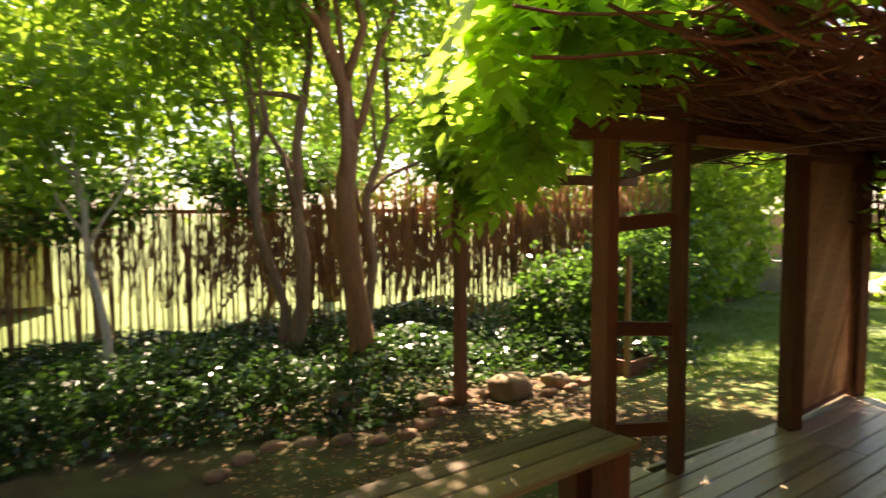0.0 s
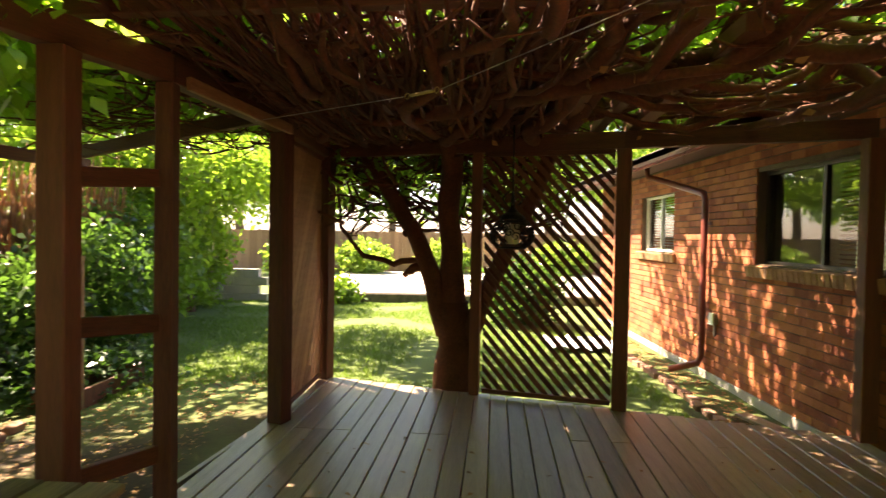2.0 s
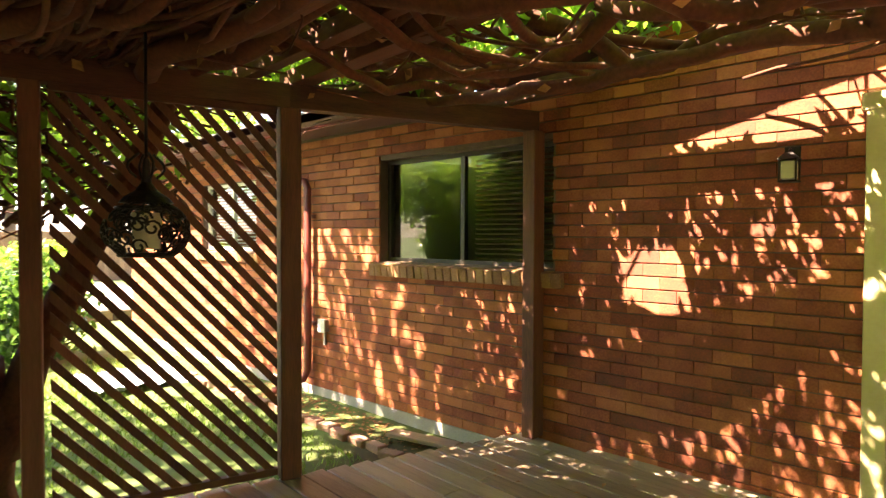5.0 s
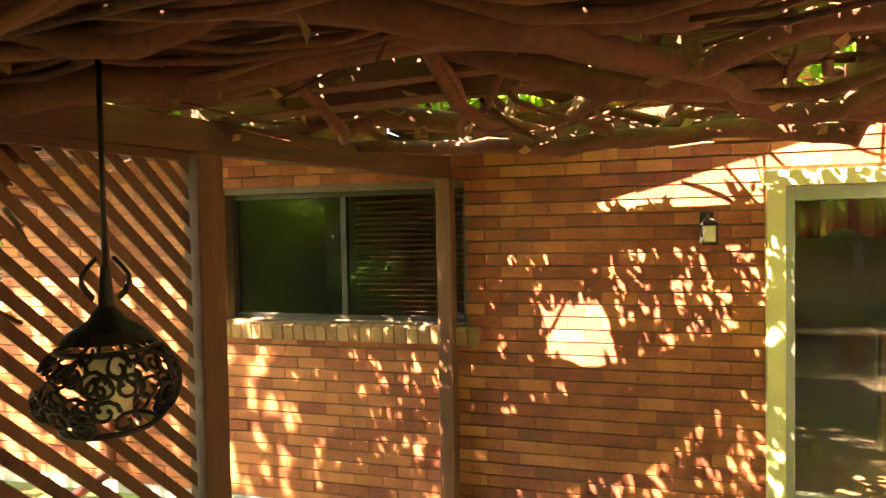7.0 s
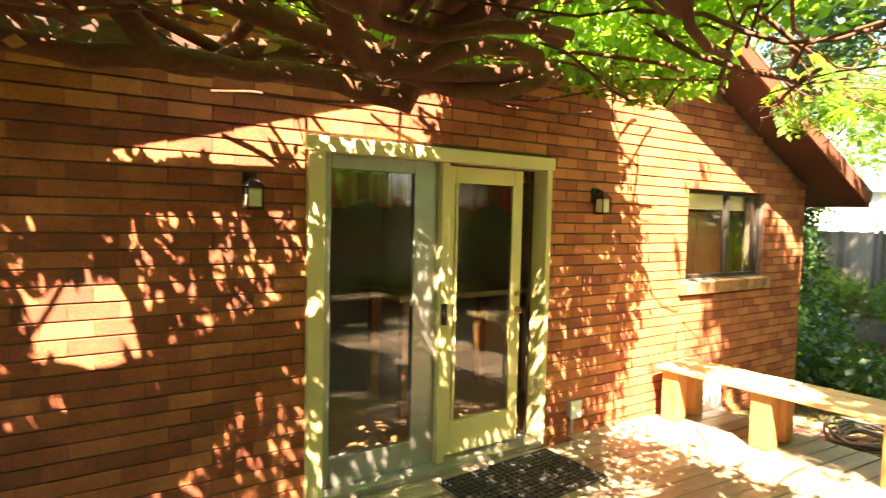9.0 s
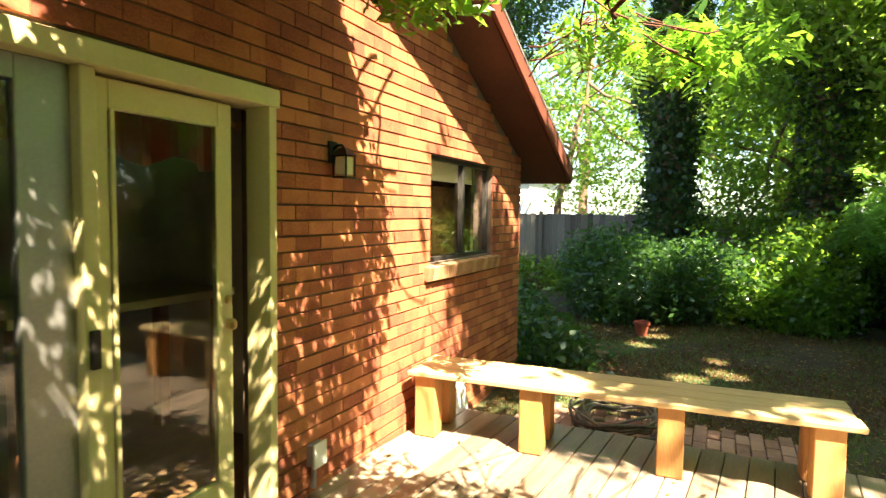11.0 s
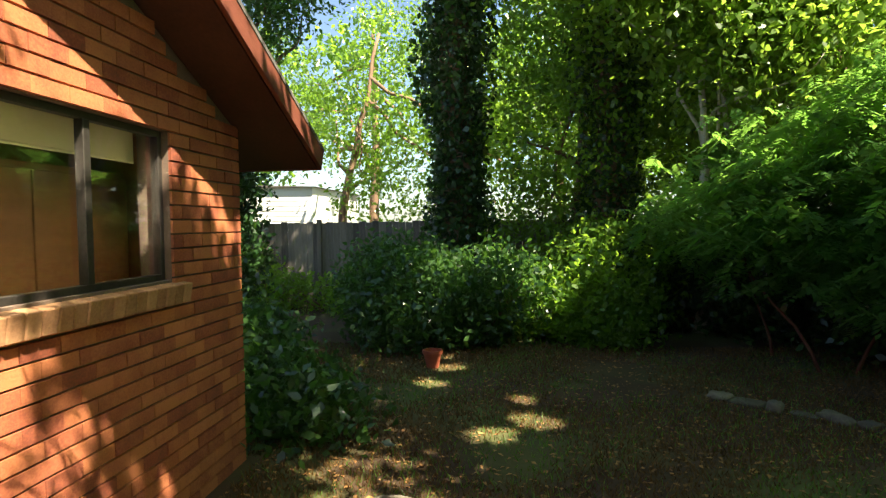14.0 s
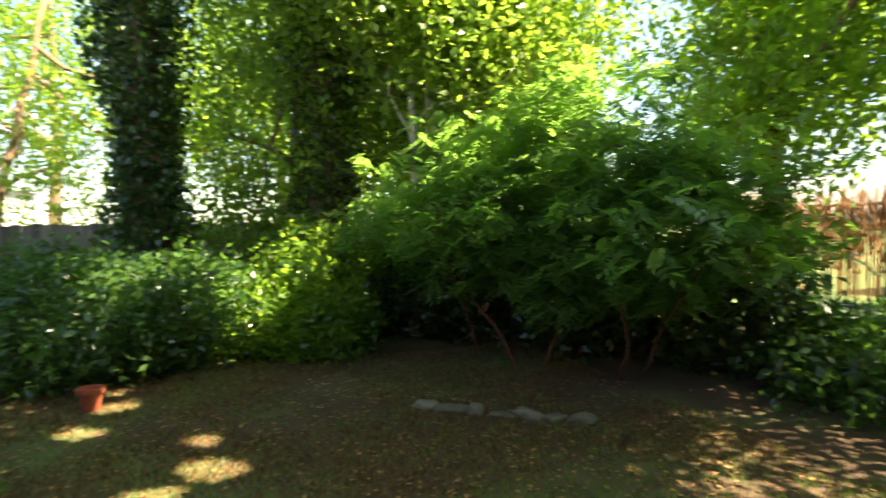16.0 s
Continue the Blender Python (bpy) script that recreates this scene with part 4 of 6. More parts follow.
def board_fence():
    f = thing("board_fence", "weathered grey board fence, flat topped", "fence", (-10.5, 0, -0.25))
    rng = random.Random(5)
    y = -8.0
    while y < 9:
        h = 1.78 + rng.uniform(-0.02, 0.02)
        part("fence_board", solid(0.02, 0.138, h, 0.003), GREYFENCE, f, "", Matrix.Translation((rng.uniform(-0.004, 0.004), y, h / 2)))
        y += 0.142
    for z in (0.35, 1.5):
        part("rail", solid(0.04, 17, 0.09, 0.003), GREYFENCE, f, "", Matrix.Translation((-0.035, 0.5, z)))
    for k in range(8):
        part("fence_post", solid(0.09, 0.09, 1.84, 0.005), GREYFENCE, f, "", Matrix.Translation((0.06, -7.1 + 2.4 * k + 0.2, 0.92)))
    return f


board_fence()


def far_fence():
    f = thing("far_fence", "sunlit tan board fence behind the patio", "fence", (26.5, 4, -0.25))
    rng = random.Random(6)
    for k in range(110):
        h = 1.8 + rng.uniform(-0.02, 0.02)
        part("fence_board", solid(0.02, 0.17, h, 0), TANWOOD, f, "", Matrix.Translation((0, -9 + 0.175 * k, h / 2)))
    for z in (0.35, 1.5):
        part("rail", solid(0.04, 19, 0.09, 0.003), GREYFENCE, f, "", Matrix.Translation((0.035, 0.5, z)))


far_fence()

# west: ivy-clad trunk, shrubs, tall greenery
def ivy_trunk(x, y, seed, high, count):
    rng = random.Random(seed)
    nr = np.random.default_rng(seed)
    t = thing("tree", "tall tree trunk thickly clad in dark ivy", "tree", (x, y, -0.25))
    line = bend((0, 0, 0), (0.1, -0.2, 11), 14, 0.25, rng)
    child("trunk", pipes("trunk", [(line, [0.34 - 0.014 * i for i in range(14)])], TRUNK, 10), t)
    n = count
    zz = nr.uniform(0.2, high, n)
    a = nr.uniform(0, 2 * np.pi, n)
    r = 0.35 + nr.uniform(0, 1, n) ** 2 * (0.35 + 0.15 * np.sin(zz * 1.7))
    lx = np.interp(zz, [p.z for p in line], [p.x for p in line])
    ly = np.interp(zz, [p.z for p in line], [p.y for p in line])
    c = np.stack([lx + np.cos(a) * r, ly + np.sin(a) * r, zz], 1)
    child("ivy", quads("ivy", leaves(c, 0.1, nr, 0.5, 0.0, 1.2), LEAF_IVY), t, "dark glossy ivy leaves")
    lob = [(0, 0, 10, 2.6, 2.6, 1.6), (1.5, 2.0, 9, 2.2, 2.0, 1.5), (0.5, -2.0, 9.5, 2, 2, 1.4)]
    for k in range(7):
        b = lob[k % 3]
        ln = bend(line[8 + k % 5], Vector(b[:3]) + Vector((rng.uniform(-1, 1), rng.uniform(-1, 1), 0)), 8, 0.3, rng)
        child("limb", pipes("limb", [(ln, [0.09 * (1 - 0.1 * i) for i in range(8)])], TRUNK, 6), t)
    child("crown", quads("crown", leaves(clumps(lob, 13000, 0.3, nr), 0.095, nr), LEAF_MID), t)


ivy_trunk(-9.2, 1.0, 41, 9.5, 15000)
ivy_trunk(-8.9, 3.7, 42, 5.5, 5500)
shrub("shrub", "dense dark green shrub at the lawn edge", [(-6.6, 0.6, 0.35, 1.2, 1.0, 0.75), (-6.9, 1.6, 0.4, 1.0, 0.9, 0.7), (-7.4, 0.2, 0.5, 1.0, 0.9, 0.8)], 21000, 0.06, LEAF_DARK, 51)
shrub("shrub", "leafy shrub in a patch of sun", [(-7.2, 2.6, 0.2, 0.9, 0.9, 0.6), (-7.6, 3.4, 0.6, 1.0, 1.0, 0.9), (-6.7, 3.2, 0.15, 0.7, 0.7, 0.5)], 17000, 0.06, LEAF_MID, 52)
shrub("shrub", "large dark spreading shrub with feathery leaves overhanging a stone edge", [(-5.2, 5.4, 1.35, 1.6, 1.4, 0.85), (-4.2, 6.2, 1.5, 1.5, 1.3, 0.85), (-6.2, 5.0, 1.7, 1.4, 1.3, 1.1), (-3.7, 6.6, 1.4, 1.1, 1.1, 0.9), (-5.5, 6.5, 2.3, 1.8, 1.5, 1.1)], 5200, 0.062, LEAF_FEATHER, 53, 0.2, compound=0.3, bark=BARK, stems=6)
# dense dark leaves and stems stand in for the black shade below the shrub
shrub("shrub", "dark leaf filler added to read as deep shade under the spreading shrub", [(-6.2, 6.4, 0.35, 1.4, 0.7, 0.8), (-4.7, 7.5, 0.35, 1.5, 0.8, 0.8), (-2.9, 8.3, 0.0, 1.3, 0.8, 0.5), (-7.4, 5.4, 0.5, 1.2, 0.8, 0.9), (-8.2, 4.3, 0.5, 1.0, 0.9, 0.9)], 34000, 0.075, LEAF_IVY, 69, stems=20, bark=BARK)
shrub("shrub", "low leafy ground plants along the house", [(-3.3, -0.3, 0.0, 0.9, 0.6, 0.35), (-2.9, 0.35, -0.08, 0.6, 0.45, 0.25), (-4.3, -1.2, 0.15, 1.0, 0.8, 0.5)], 8000, 0.06, LEAF_DARK, 54, category="plants")
shrub("shrub", "low green plants before the grey fence", [(-9.6, -1.6, 0.05, 0.6, 1.6, 0.4), (-9.7, -4, 0.3, 0.6, 1.6, 0.7)], 6000, 0.07, LEAF_MID, 55, category="plants")
tree("tree", "pale twin-trunked tree among shrubs", -7.6, 4.75, 6.0, 0.09, (-0.1, 0.2), [(-7.4, 4.9, 4.9, 1.6, 1.5, 1.4), (-8.2, 4.0, 5.4, 1.5, 1.4, 1.4), (-7.2, 5.8, 3.8, 1.3, 1.3, 1.2)], 14000, 0.085, LEAF_LIGHT, PALEBARK, 56)
tree("tree", "pale slender trunk among shrubs", -7.7, 4.95, 5.5, 0.07, (0.25, 0.3), [(-7.3, 5.6, 4.6, 1.2, 1.2, 1.2)], 6000, 0.075, LEAF_MID, PALEBARK, 57, gaps=[(-6.0, 4.5, 3.6, 0.7)])
tree("tree", "broad dark tree filling the garden's corner", -9.6, 3.2, 7.5, 0.14, (0, 0.2), [(-9.2, 3.0, 3.0, 1.5, 1.4, 1.6), (-9.5, 3.2, 5.2, 1.9, 1.8, 1.6), (-9.8, 4.8, 4.0, 1.6, 1.6, 1.8), (-9.3, 2.4, 1.2, 1.0, 0.9, 1.1)], 21000, 0.07, LEAF_MID, TRUNK, 58)
tree("tree", "tall tree with drooping leafy branches", -8.6, 7.2, 8.5, 0.16, (0.2, -0.2), [(-8.2, 6.6, 4.6, 2.0, 1.8, 1.8), (-7.0, 8.0, 5.6, 2.2, 1.8, 1.8), (-8.4, 7.4, 7.2, 2.4, 2.2, 1.4), (-8.6, 5.8, 2.2, 1.4, 1.4, 1.6)], 14000, 0.075, LEAF_MID, TRUNK, 59)
tree("tree", "tall tree behind the spreading shrub", -3.6, 9.2, 8.0, 0.18, (0.3, -0.3), [(0.4, 8.8, 4.7, 1.4, 0.9, 0.6), (-2.8, 9.4, 4.4, 1.5, 1.2, 1.4), (-2.0, 9.6, 5.8, 1.8, 1.4, 1.4), (-4.6, 8.6, 2.8, 1.4, 1.0, 1.2), (-4.4, 9.6, 4.6, 1.8, 1.0, 1.5), (-5.6, 9.6, 3.6, 1.4, 0.9, 1.5)], 19000, 0.075, LEAF_MID, TRUNK, 60)
tree("tree", "sunlit light green tree beyond the grey fence", -14.2, -2.95, 7.0, 0.15, (-0.3, 1.3), [(-14.5, -0.4, 3.2, 1.8, 1.8, 1.5), (-14.2, -2.2, 4.2, 1.6, 1.7, 1.3), (-18.5, -4.8, 5.2, 1.8, 2.2, 1.7), (-13.6, -1.4, 2.2, 0.9, 1.5, 0.9), (-13.4, 1.4, 2.0, 0.9, 1.6, 1.2), (-13.4, 4.0, 2.2, 0.9, 1.6, 1.4), (-18.8, -7.4, 6.8, 2.2, 2.4, 2.0), (-17.8, -1.4, 7.4, 2, 2.4, 1.8), (-15.5, 1.2, 5.0, 2, 2, 2.0)], 21000, 0.085, LEAF_MID, TRUNK, 61, spread=0.24, limbs=6)
tree("tree", "sunlit light green tree beyond the grey fence", -17.5, 3.5, 9.0, 0.2, (0, 0), [(-17.5, 3.5, 5.0, 2.6, 3.0, 3.0), (-18, 7.5, 6.0, 3, 3, 3)], 12000, 0.15, LEAF_LIGHT, TRUNK, 62)
tree("tree", "large sunlit tree in the distance", -22, -3.5, 10.0, 0.25, (0, 0), [(-22, -3.5, 7.0, 3, 3.4, 3.0), (-23, -8.5, 6.0, 3, 3, 3)], 3000, 0.2, LEAF_MID, TRUNK, 63)

# crown stays out of view; lobes and gaps are placed for shade and sun patches
tree("tree", "unseen tall tree, its high crown added to shade the garden", -1.0, 10.4, 8.5, 0.07, (0.5, -2.2), [(-1.9, 6.0, 6.6, 1.7, 1.3, 0.9), (0.0, 7.0, 7.0, 1.7, 1.4, 0.9), (-3.1, 6.0, 6.6, 1.2, 1.2, 0.7), (1.3, 7.9, 7.4, 1.6, 1.4, 0.9), (-1.0, 8.7, 6.8, 1.6, 1.4, 0.6), (-0.8, 4.2, 6.6, 1.3, 0.9, 0.4), (-4.4, 0.9, 6.7, 1.5, 1.1, 0.4), (-2.8, 3.4, 6.5, 1.3, 1.1, 0.4), (-4.6, 3.0, 6.7, 1.2, 0.9, 0.4), (-6.2, 1.9, 6.9, 1.2, 1.2, 0.4), (-6.1, 3.9, 7.0, 1.0, 1.0, 0.4), (-2.7, 1.7, 6.7, 1.0, 0.9, 0.35)], 43000, 0.12, LEAF_MID, TRUNK, 64, limbs=10, split=0.6, gaps=[(-4.3, 5.95, 6.6, 0.55), (-2.43, 5.3, 6.6, 0.22), (-0.55, 6.2, 6.6, 0.26), (-0.2, 5.85, 6.6, 0.2), (-3.7, 1.65, 6.6, 0.4), (-1.7, 5.15, 6.6, 0.2), (-1.2, 6.1, 6.6, 0.17), (-3.0, 5.2, 6.6, 0.16), (-4.9, 1.2, 6.6, 0.3)])
# leaf lobes above the view, added only to dapple the wall and bench
tree("tree", "unseen tree added to shade the west wall and bench", -1.7, 10.9, 8.0, 0.05, (0.6, -2.5), [(0.5, 3.7, 6.6, 0.6, 0.5, 0.2), (1.0, 4.3, 6.7, 0.35, 0.4, 0.2), (1.15, 3.5, 6.6, 0.45, 0.35, 0.16), (2.1, 5.5, 6.7, 0.5, 0.6, 0.2), (1.9, 6.7, 6.6, 0.4, 0.4, 0.2)], 5600, 0.11, LEAF_MID, TRUNK, 66, limbs=6, split=0.6, spread=0.2)
tree("tree", "bright tree behind the dark greenery", -13.5, 6.5, 8.0, 0.16, (0, 0), [(-13.5, 6.0, 3.6, 2.0, 2.6, 2.2), (-13.8, 9.5, 4.6, 2.0, 2.6, 2.6), (-13.2, 3.0, 5.4, 1.8, 2.2, 2.0)], 8000, 0.13, LEAF_LIGHT, TRUNK, 67)
tree("tree", "dense dark conifer-like tree at the fence corner", -10.2, 6.2, 8.0, 0.16, (0.3, 0), [(-10.0, 6.0, 3.0, 1.4, 1.8, 2.0), (-9.8, 5.2, 5.5, 1.8, 2.0, 1.8), (-10.2, 8.0, 4.5, 1.6, 2.0, 2.4)], 8000, 0.11, LEAF_DARK, TRUNK, 65)
tree("tree", "tall dark-leaved tree behind the house corner", -10.05, -3.75, 8.5, 0.17, (0.05, 0.3), [(-10.0, -3.3, 5.9, 1.3, 1.2, 1.1), (-9.9, -4.6, 4.4, 1.1, 1.0, 1.3), (-10.2, -2.7, 6.9, 1.5, 1.4, 1.0), (-9.7, -4.2, 2.9, 0.8, 0.8, 1.0)], 13000, 0.075, LEAF_DARK, TRUNK, 68, limbs=9, split=0.4, spread=0.2)
tree("tree", "dark-trunked tree beside the stake fence", -5.6, 9.5, 7.0, 0.2, (0.2, 0.0), [(-5.0, 9.3, 3.5, 1.2, 1.0, 1.1), (-5.6, 9.7, 5.2, 1.5, 1.2, 1.3), (-6.4, 9.6, 3.8, 1.0, 0.9, 1.2)], 10000, 0.075, LEAF_MID, BARK, 76, limbs=8, split=0.4, spread=0.2)
shrub("shrub", "low glossy green shrub under the trees", [(-2.5, 7.4, -0.02, 0.9, 0.7, 0.5), (-1.4, 7.9, -0.05, 0.8, 0.6, 0.45)], 7500, 0.065, LEAF_DARK, 77)
# beyond the stake fence
for k, (x, y, r, z) in enumerate(((-4.5, 15.0, 1.9, 2.6), (-1.0, 14.4, 1.8, 2.8), (2.2, 13.8, 1.7, 3.0), (5.0, 13.4, 1.7, 2.9), (7.6, 12.6, 1.7, 2.6), (10.2, 11.6, 1.6, 2.5), (12.6, 12.4, 2.0, 2.8))):
    tree("tree", "sunlit yellow-green tree behind the stake fence", x, y, z + 0.6, 0.07, (0.1, 0), [(x, y, z, r, 1.1, 1.5), (x + 0.8, y + 0.4, z + 1.6, r, 1.2, 1.2)], 3200, 0.11, LEAF_LIGHT, TRUNK, 120 + k, limbs=4)
shrub("shrub", "leafy climbing growth over the fence top", [(0.5, 11.6, 1.9, 2.2, 0.5, 0.6), (-2.5, 12.3, 1.6, 1.6, 0.5, 0.8), (4.0, 11.0, 2.3, 1.6, 0.5, 0.5)], 9000, 0.08, LEAF_DARK, 131, category="climber")

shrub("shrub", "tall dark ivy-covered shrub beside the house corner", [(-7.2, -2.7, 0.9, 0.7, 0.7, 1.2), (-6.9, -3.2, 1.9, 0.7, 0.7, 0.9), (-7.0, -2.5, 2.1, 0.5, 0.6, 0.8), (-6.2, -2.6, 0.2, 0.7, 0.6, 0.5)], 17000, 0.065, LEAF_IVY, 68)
# east
# crown hidden above the vine roof, added to dapple the lawn and soil
tree("tree", "unseen open-crowned tree added to shade the lawn", 13.4, 10.0, 8.0, 0.14, (-1.5, -1.5), [(9.6, 4.6, 5.6, 1.3, 1.1, 0.6), (11.0, 6.5, 6.0, 1.5, 1.2, 0.7), (12.6, 8.6, 6.4, 1.6, 1.4, 0.8), (8.6, 2.9, 5.4, 0.9, 0.8, 0.4), (10.8, 3.4, 5.8, 1.2, 1.0, 0.5), (9.4, 8.8, 4.9, 1.5, 1.2, 0.6)], 7500, 0.12, LEAF_MID, TRUNK, 75, limbs=10, split=0.5)
shrub("shrub", "green garden bush with orange blossom", [(13.6, 9.0, 1.0, 1.5, 1.3, 1.3), (14.6, 10.2, 1.6, 1.5, 1.5, 1.5), (11.6, 8.7, 0.8, 1.2, 1.0, 1.1)], 16000, 0.1, LEAF_MID, 71)
shrub("shrub", "dark green bush by the rustic fence", [(9.2, 8.1, 0.55, 1.1, 0.8, 0.95), (10.4, 8.6, 0.8, 1.0, 0.8, 1.1), (7.9, 8.4, 0.3, 0.9, 0.6, 0.8)], 14000, 0.075, LEAF_DARK, 72)
tree("tree", "leafy green tree over the lawn's edge", 13.2, 8.4, 4.6, 0.08, (0.3, 0.4), [(13.2, 8.9, 2.6, 1.7, 1.4, 1.0), (14.8, 8.0, 2.8, 1.2, 1.2, 0.9), (11.8, 9.6, 2.8, 1.4, 1.4, 1.2)], 14000, 0.1, LEAF_MID, TRUNK, 73)
shrub("shrub", "cluster of bright orange blossom", [(14.4, 9.3, 2.75, 0.5, 0.4, 0.2)], 500, 0.11, LEAF_ORANGE, 74, category="blossom", stems=3)
for k, (x, y, h) in enumerate(((31, -2, 8), (32, 6, 9), (29, 13, 8), (33, -10, 9))):
    tree("tree", "large pale green tree in the sunny distance", x, y, h, 0.25, (0, 0), [(x, y, h * 0.7, 3.4, 3.6, 2.6), (x + 1, y + 3, h * 0.55, 2.6, 2.6, 2.2)], 7000, 0.22, LEAF_LIGHT, TRUNK, 80 + k)
for k, (x, y) in enumerate(((24.5, 6.5), (25.2, 3.2), (25.0, -1.5), (23.5, 9.0))):
    shrub("shrub", "pale green bush before the far fence", [(x, y, 0.5, 0.9, 1.1, 0.7)], 2500, 0.12, LEAF_LIGHT, 140 + k)
shrub("shrub", "tuft of grassy plants at the kerb", [(15.0, 5.6, 0.05, 0.3, 0.3, 0.3)], 900, 0.09, LEAF_MID, 150, category="plants", stems=4)
shrub("shrub", "round green bush against the house", [(12.2, 1.7, 0.35, 0.75, 0.7, 0.6)], 5000, 0.07, LEAF_DARK, 86)

# ---- wisteria: trunk beside the lattice, vines and leaves over the pergola ----
def open_to_sun(x, y, z, nr):
    """False where the growth is open: along the sunny west edge and in a few ragged gaps, seen along the sun's rays."""
    run = y / (math.sin(SUN_AZ) * math.cos(SUN_EL))
    wx, wz = x - math.cos(SUN_AZ) * math.cos(SUN_EL) * run, z - math.sin(SUN_EL) * run
    ragged = nr.normal(size=len(x))
    edge = np.interp(wz, [0, 0.4, 1.1, 1.5, 2.2, 2.8], [0.85, 0.7, 0.45, 0.5, 0.75, 1.15]) + 0.12 * ragged
    ok = (wx > edge) | (wz < 0)
    ok &= (wz > 0) | (x - 0.406 * z > 0.85 + 0.1 * ragged) | (y - 0.602 * z > 2.6)
    r2 = 0.03 * ragged
    ok &= ~((wx > 4.24 + r2) & (wx < 4.72 + r2) & (wz < 1.37 + r2 * 0.3) & (wz > 0.98 - 0.35 * (4.72 - wx) + r2))
    ok &= ~((wx > 3.58 + 3 * r2) & (wx < 3.92 + r2) & (wz > 1.7 + 2 * r2) & (wz < 2.2))
    ok &= ~((wx > 2.6 + 3 * r2) & (wx < 4.25) & (wz > np.interp(wx, [2.6, 3.4, 4.3], [2.2, 2.08, 1.9]) + r2))
    share = np.select([wz < -0.1, wx > 5.3, wx > 4.72, wx > 3.3, wx > 1.5], [0.9, 0.9, 1.0, np.where((wz < 1.75) & (wx < 4.3), 0.6, 0.95), np.where(wz < 1.9, 0.66, 0.95)], 0.85)
    return ok & (nr.random(len(x)) < share)


def wisteria():
    rng = random.Random(91)
    nr = np.random.default_rng(91)
    t = thing("wisteria", "old gnarled wisteria, several twisted trunks and a dense vine roof", "vine", (6.66, 3.0, -0.22))
    o = Vector((6.66, 3.0, -0.22))

    def run(nm, pts, radii, sides=9, lab=""):
        fine, rad = [], []
        for i in range(len(pts) - 1):
            for k in range(4):
                f = k / 4
                fine.append(Vector(pts[i]).lerp(Vector(pts[i + 1]), f) - o + noise.noise_vector(Vector(pts[i]) * 3 + Vector((f * 2, 0, 0))) * 0.025)
                rad.append((radii[i] + (radii[i + 1] - radii[i]) * f) * (1 + 0.12 * noise.noise((i + f, radii[0] * 90, 2))))
        fine.append(Vector(pts[-1]) - o)
        rad.append(radii[-1])
        return child(nm, pipes(nm, [(fine, rad)], BARK, sides), t, lab)
    run("trunk", [(6.66, 3.0, -0.3), (6.66, 3.02, 0.1), (6.68, 3.0, 0.45), (6.68, 3.02, 0.8)], [0.24, 0.2, 0.17, 0.14], 12)
    run("trunk", [(6.68, 3.06, 0.5), (6.72, 3.22, 1.0), (6.78, 3.4, 1.45), (6.85, 3.72, 1.95), (6.95, 4.0, 2.3)], [0.13, 0.1, 0.085, 0.07, 0.05])
    run("trunk", [(6.68, 3.0, 0.6), (6.68, 3.04, 1.1), (6.66, 3.08, 1.6), (6.6, 3.06, 2.1), (6.3, 3.1, 2.42)], [0.13, 0.115, 0.105, 0.1, 0.08])
    run("trunk", [(6.66, 2.92, 0.3), (6.62, 2.78, 0.75), (6.58, 2.55, 1.3), (6.5, 2.3, 1.8), (6.3, 2.1, 2.4)], [0.11, 0.085, 0.08, 0.07, 0.06])
    run("branch", [(6.75, 3.3, 1.2), (6.8, 3.6, 1.15), (6.85, 3.9, 1.2), (6.95, 4.15, 1.5), (7.0, 4.2, 1.95)], [0.035, 0.03, 0.025, 0.02, 0.012], 6)
    run("branch", [(6.72, 3.25, 1.12), (6.75, 3.42, 1.1), (6.8, 3.5, 1.03)], [0.05, 0.045, 0.03], 6)
    for k in range(95):
        a = Vector((6.75 + rng.uniform(-0.1, 0.25), rng.uniform(2.2, 4.1), rng.uniform(1.45, 2.15)))
        b = a + Vector((rng.uniform(-0.1, 0.6), rng.uniform(-0.5, 0.6), rng.uniform(-0.1, 0.5)))
        ln = [p - o for p in bend(a, b, 7, 0.15, rng)]
        child("branch", pipes("branch", [(ln, [0.02 - 0.002 * i for i in range(7)])], BARK, 5), t)
    spray = []
    for k in range(520):
        a = Vector((6.8 + rng.uniform(-0.1, 0.55), rng.uniform(1.9, 4.25), 2.25 - rng.random() ** 1.6 * 0.75))
        b = a + Vector((rng.uniform(-0.2, 0.35), rng.uniform(-0.35, 0.35), rng.uniform(-0.22, 0.2)))
        spray.append(([p - o for p in bend(a, b, 5, 0.1, rng)], [rng.uniform(0.004, 0.012)] * 5))
    tagged(child("twig_spray", pipes("twig_spray", spray, BARK, 4), t, "dense spray of thin dark twigs"), kind="stuff")
    shade = np.stack([nr.uniform(6.75, 7.4, 1500), nr.uniform(1.9, 4.25, 1500), 2.3 - nr.random(1500) ** 1.8 * 0.75], 1)
    child("leaves", quads("leaves", leaves(shade - np.array(o), 0.06, nr, 0.5, 0.0, 2.0), LEAF_VINE), t, "green leaflets in shade")
    # thick vines across the roof
    for k in range(50):
        y = rng.choice((rng.uniform(0.6, 4.6), rng.uniform(2.0, 4.6)))
        if y < 2.1 and rng.random() < 0.55:
            continue
        x1 = 5.4 + 0.36 * y + rng.uniform(-0.3, 0.4)
        x0 = max(rng.uniform(2.3, 3.6), 0.9 + (y - 2.5) / 0.78)
        z = rng.uniform(2.27, 2.5)
        a, b = (x1, y, z), (x0, min(4.7, max(0.6, y + rng.uniform(-1.4, 0.4))), z + rng.uniform(-0.08, 0.12))
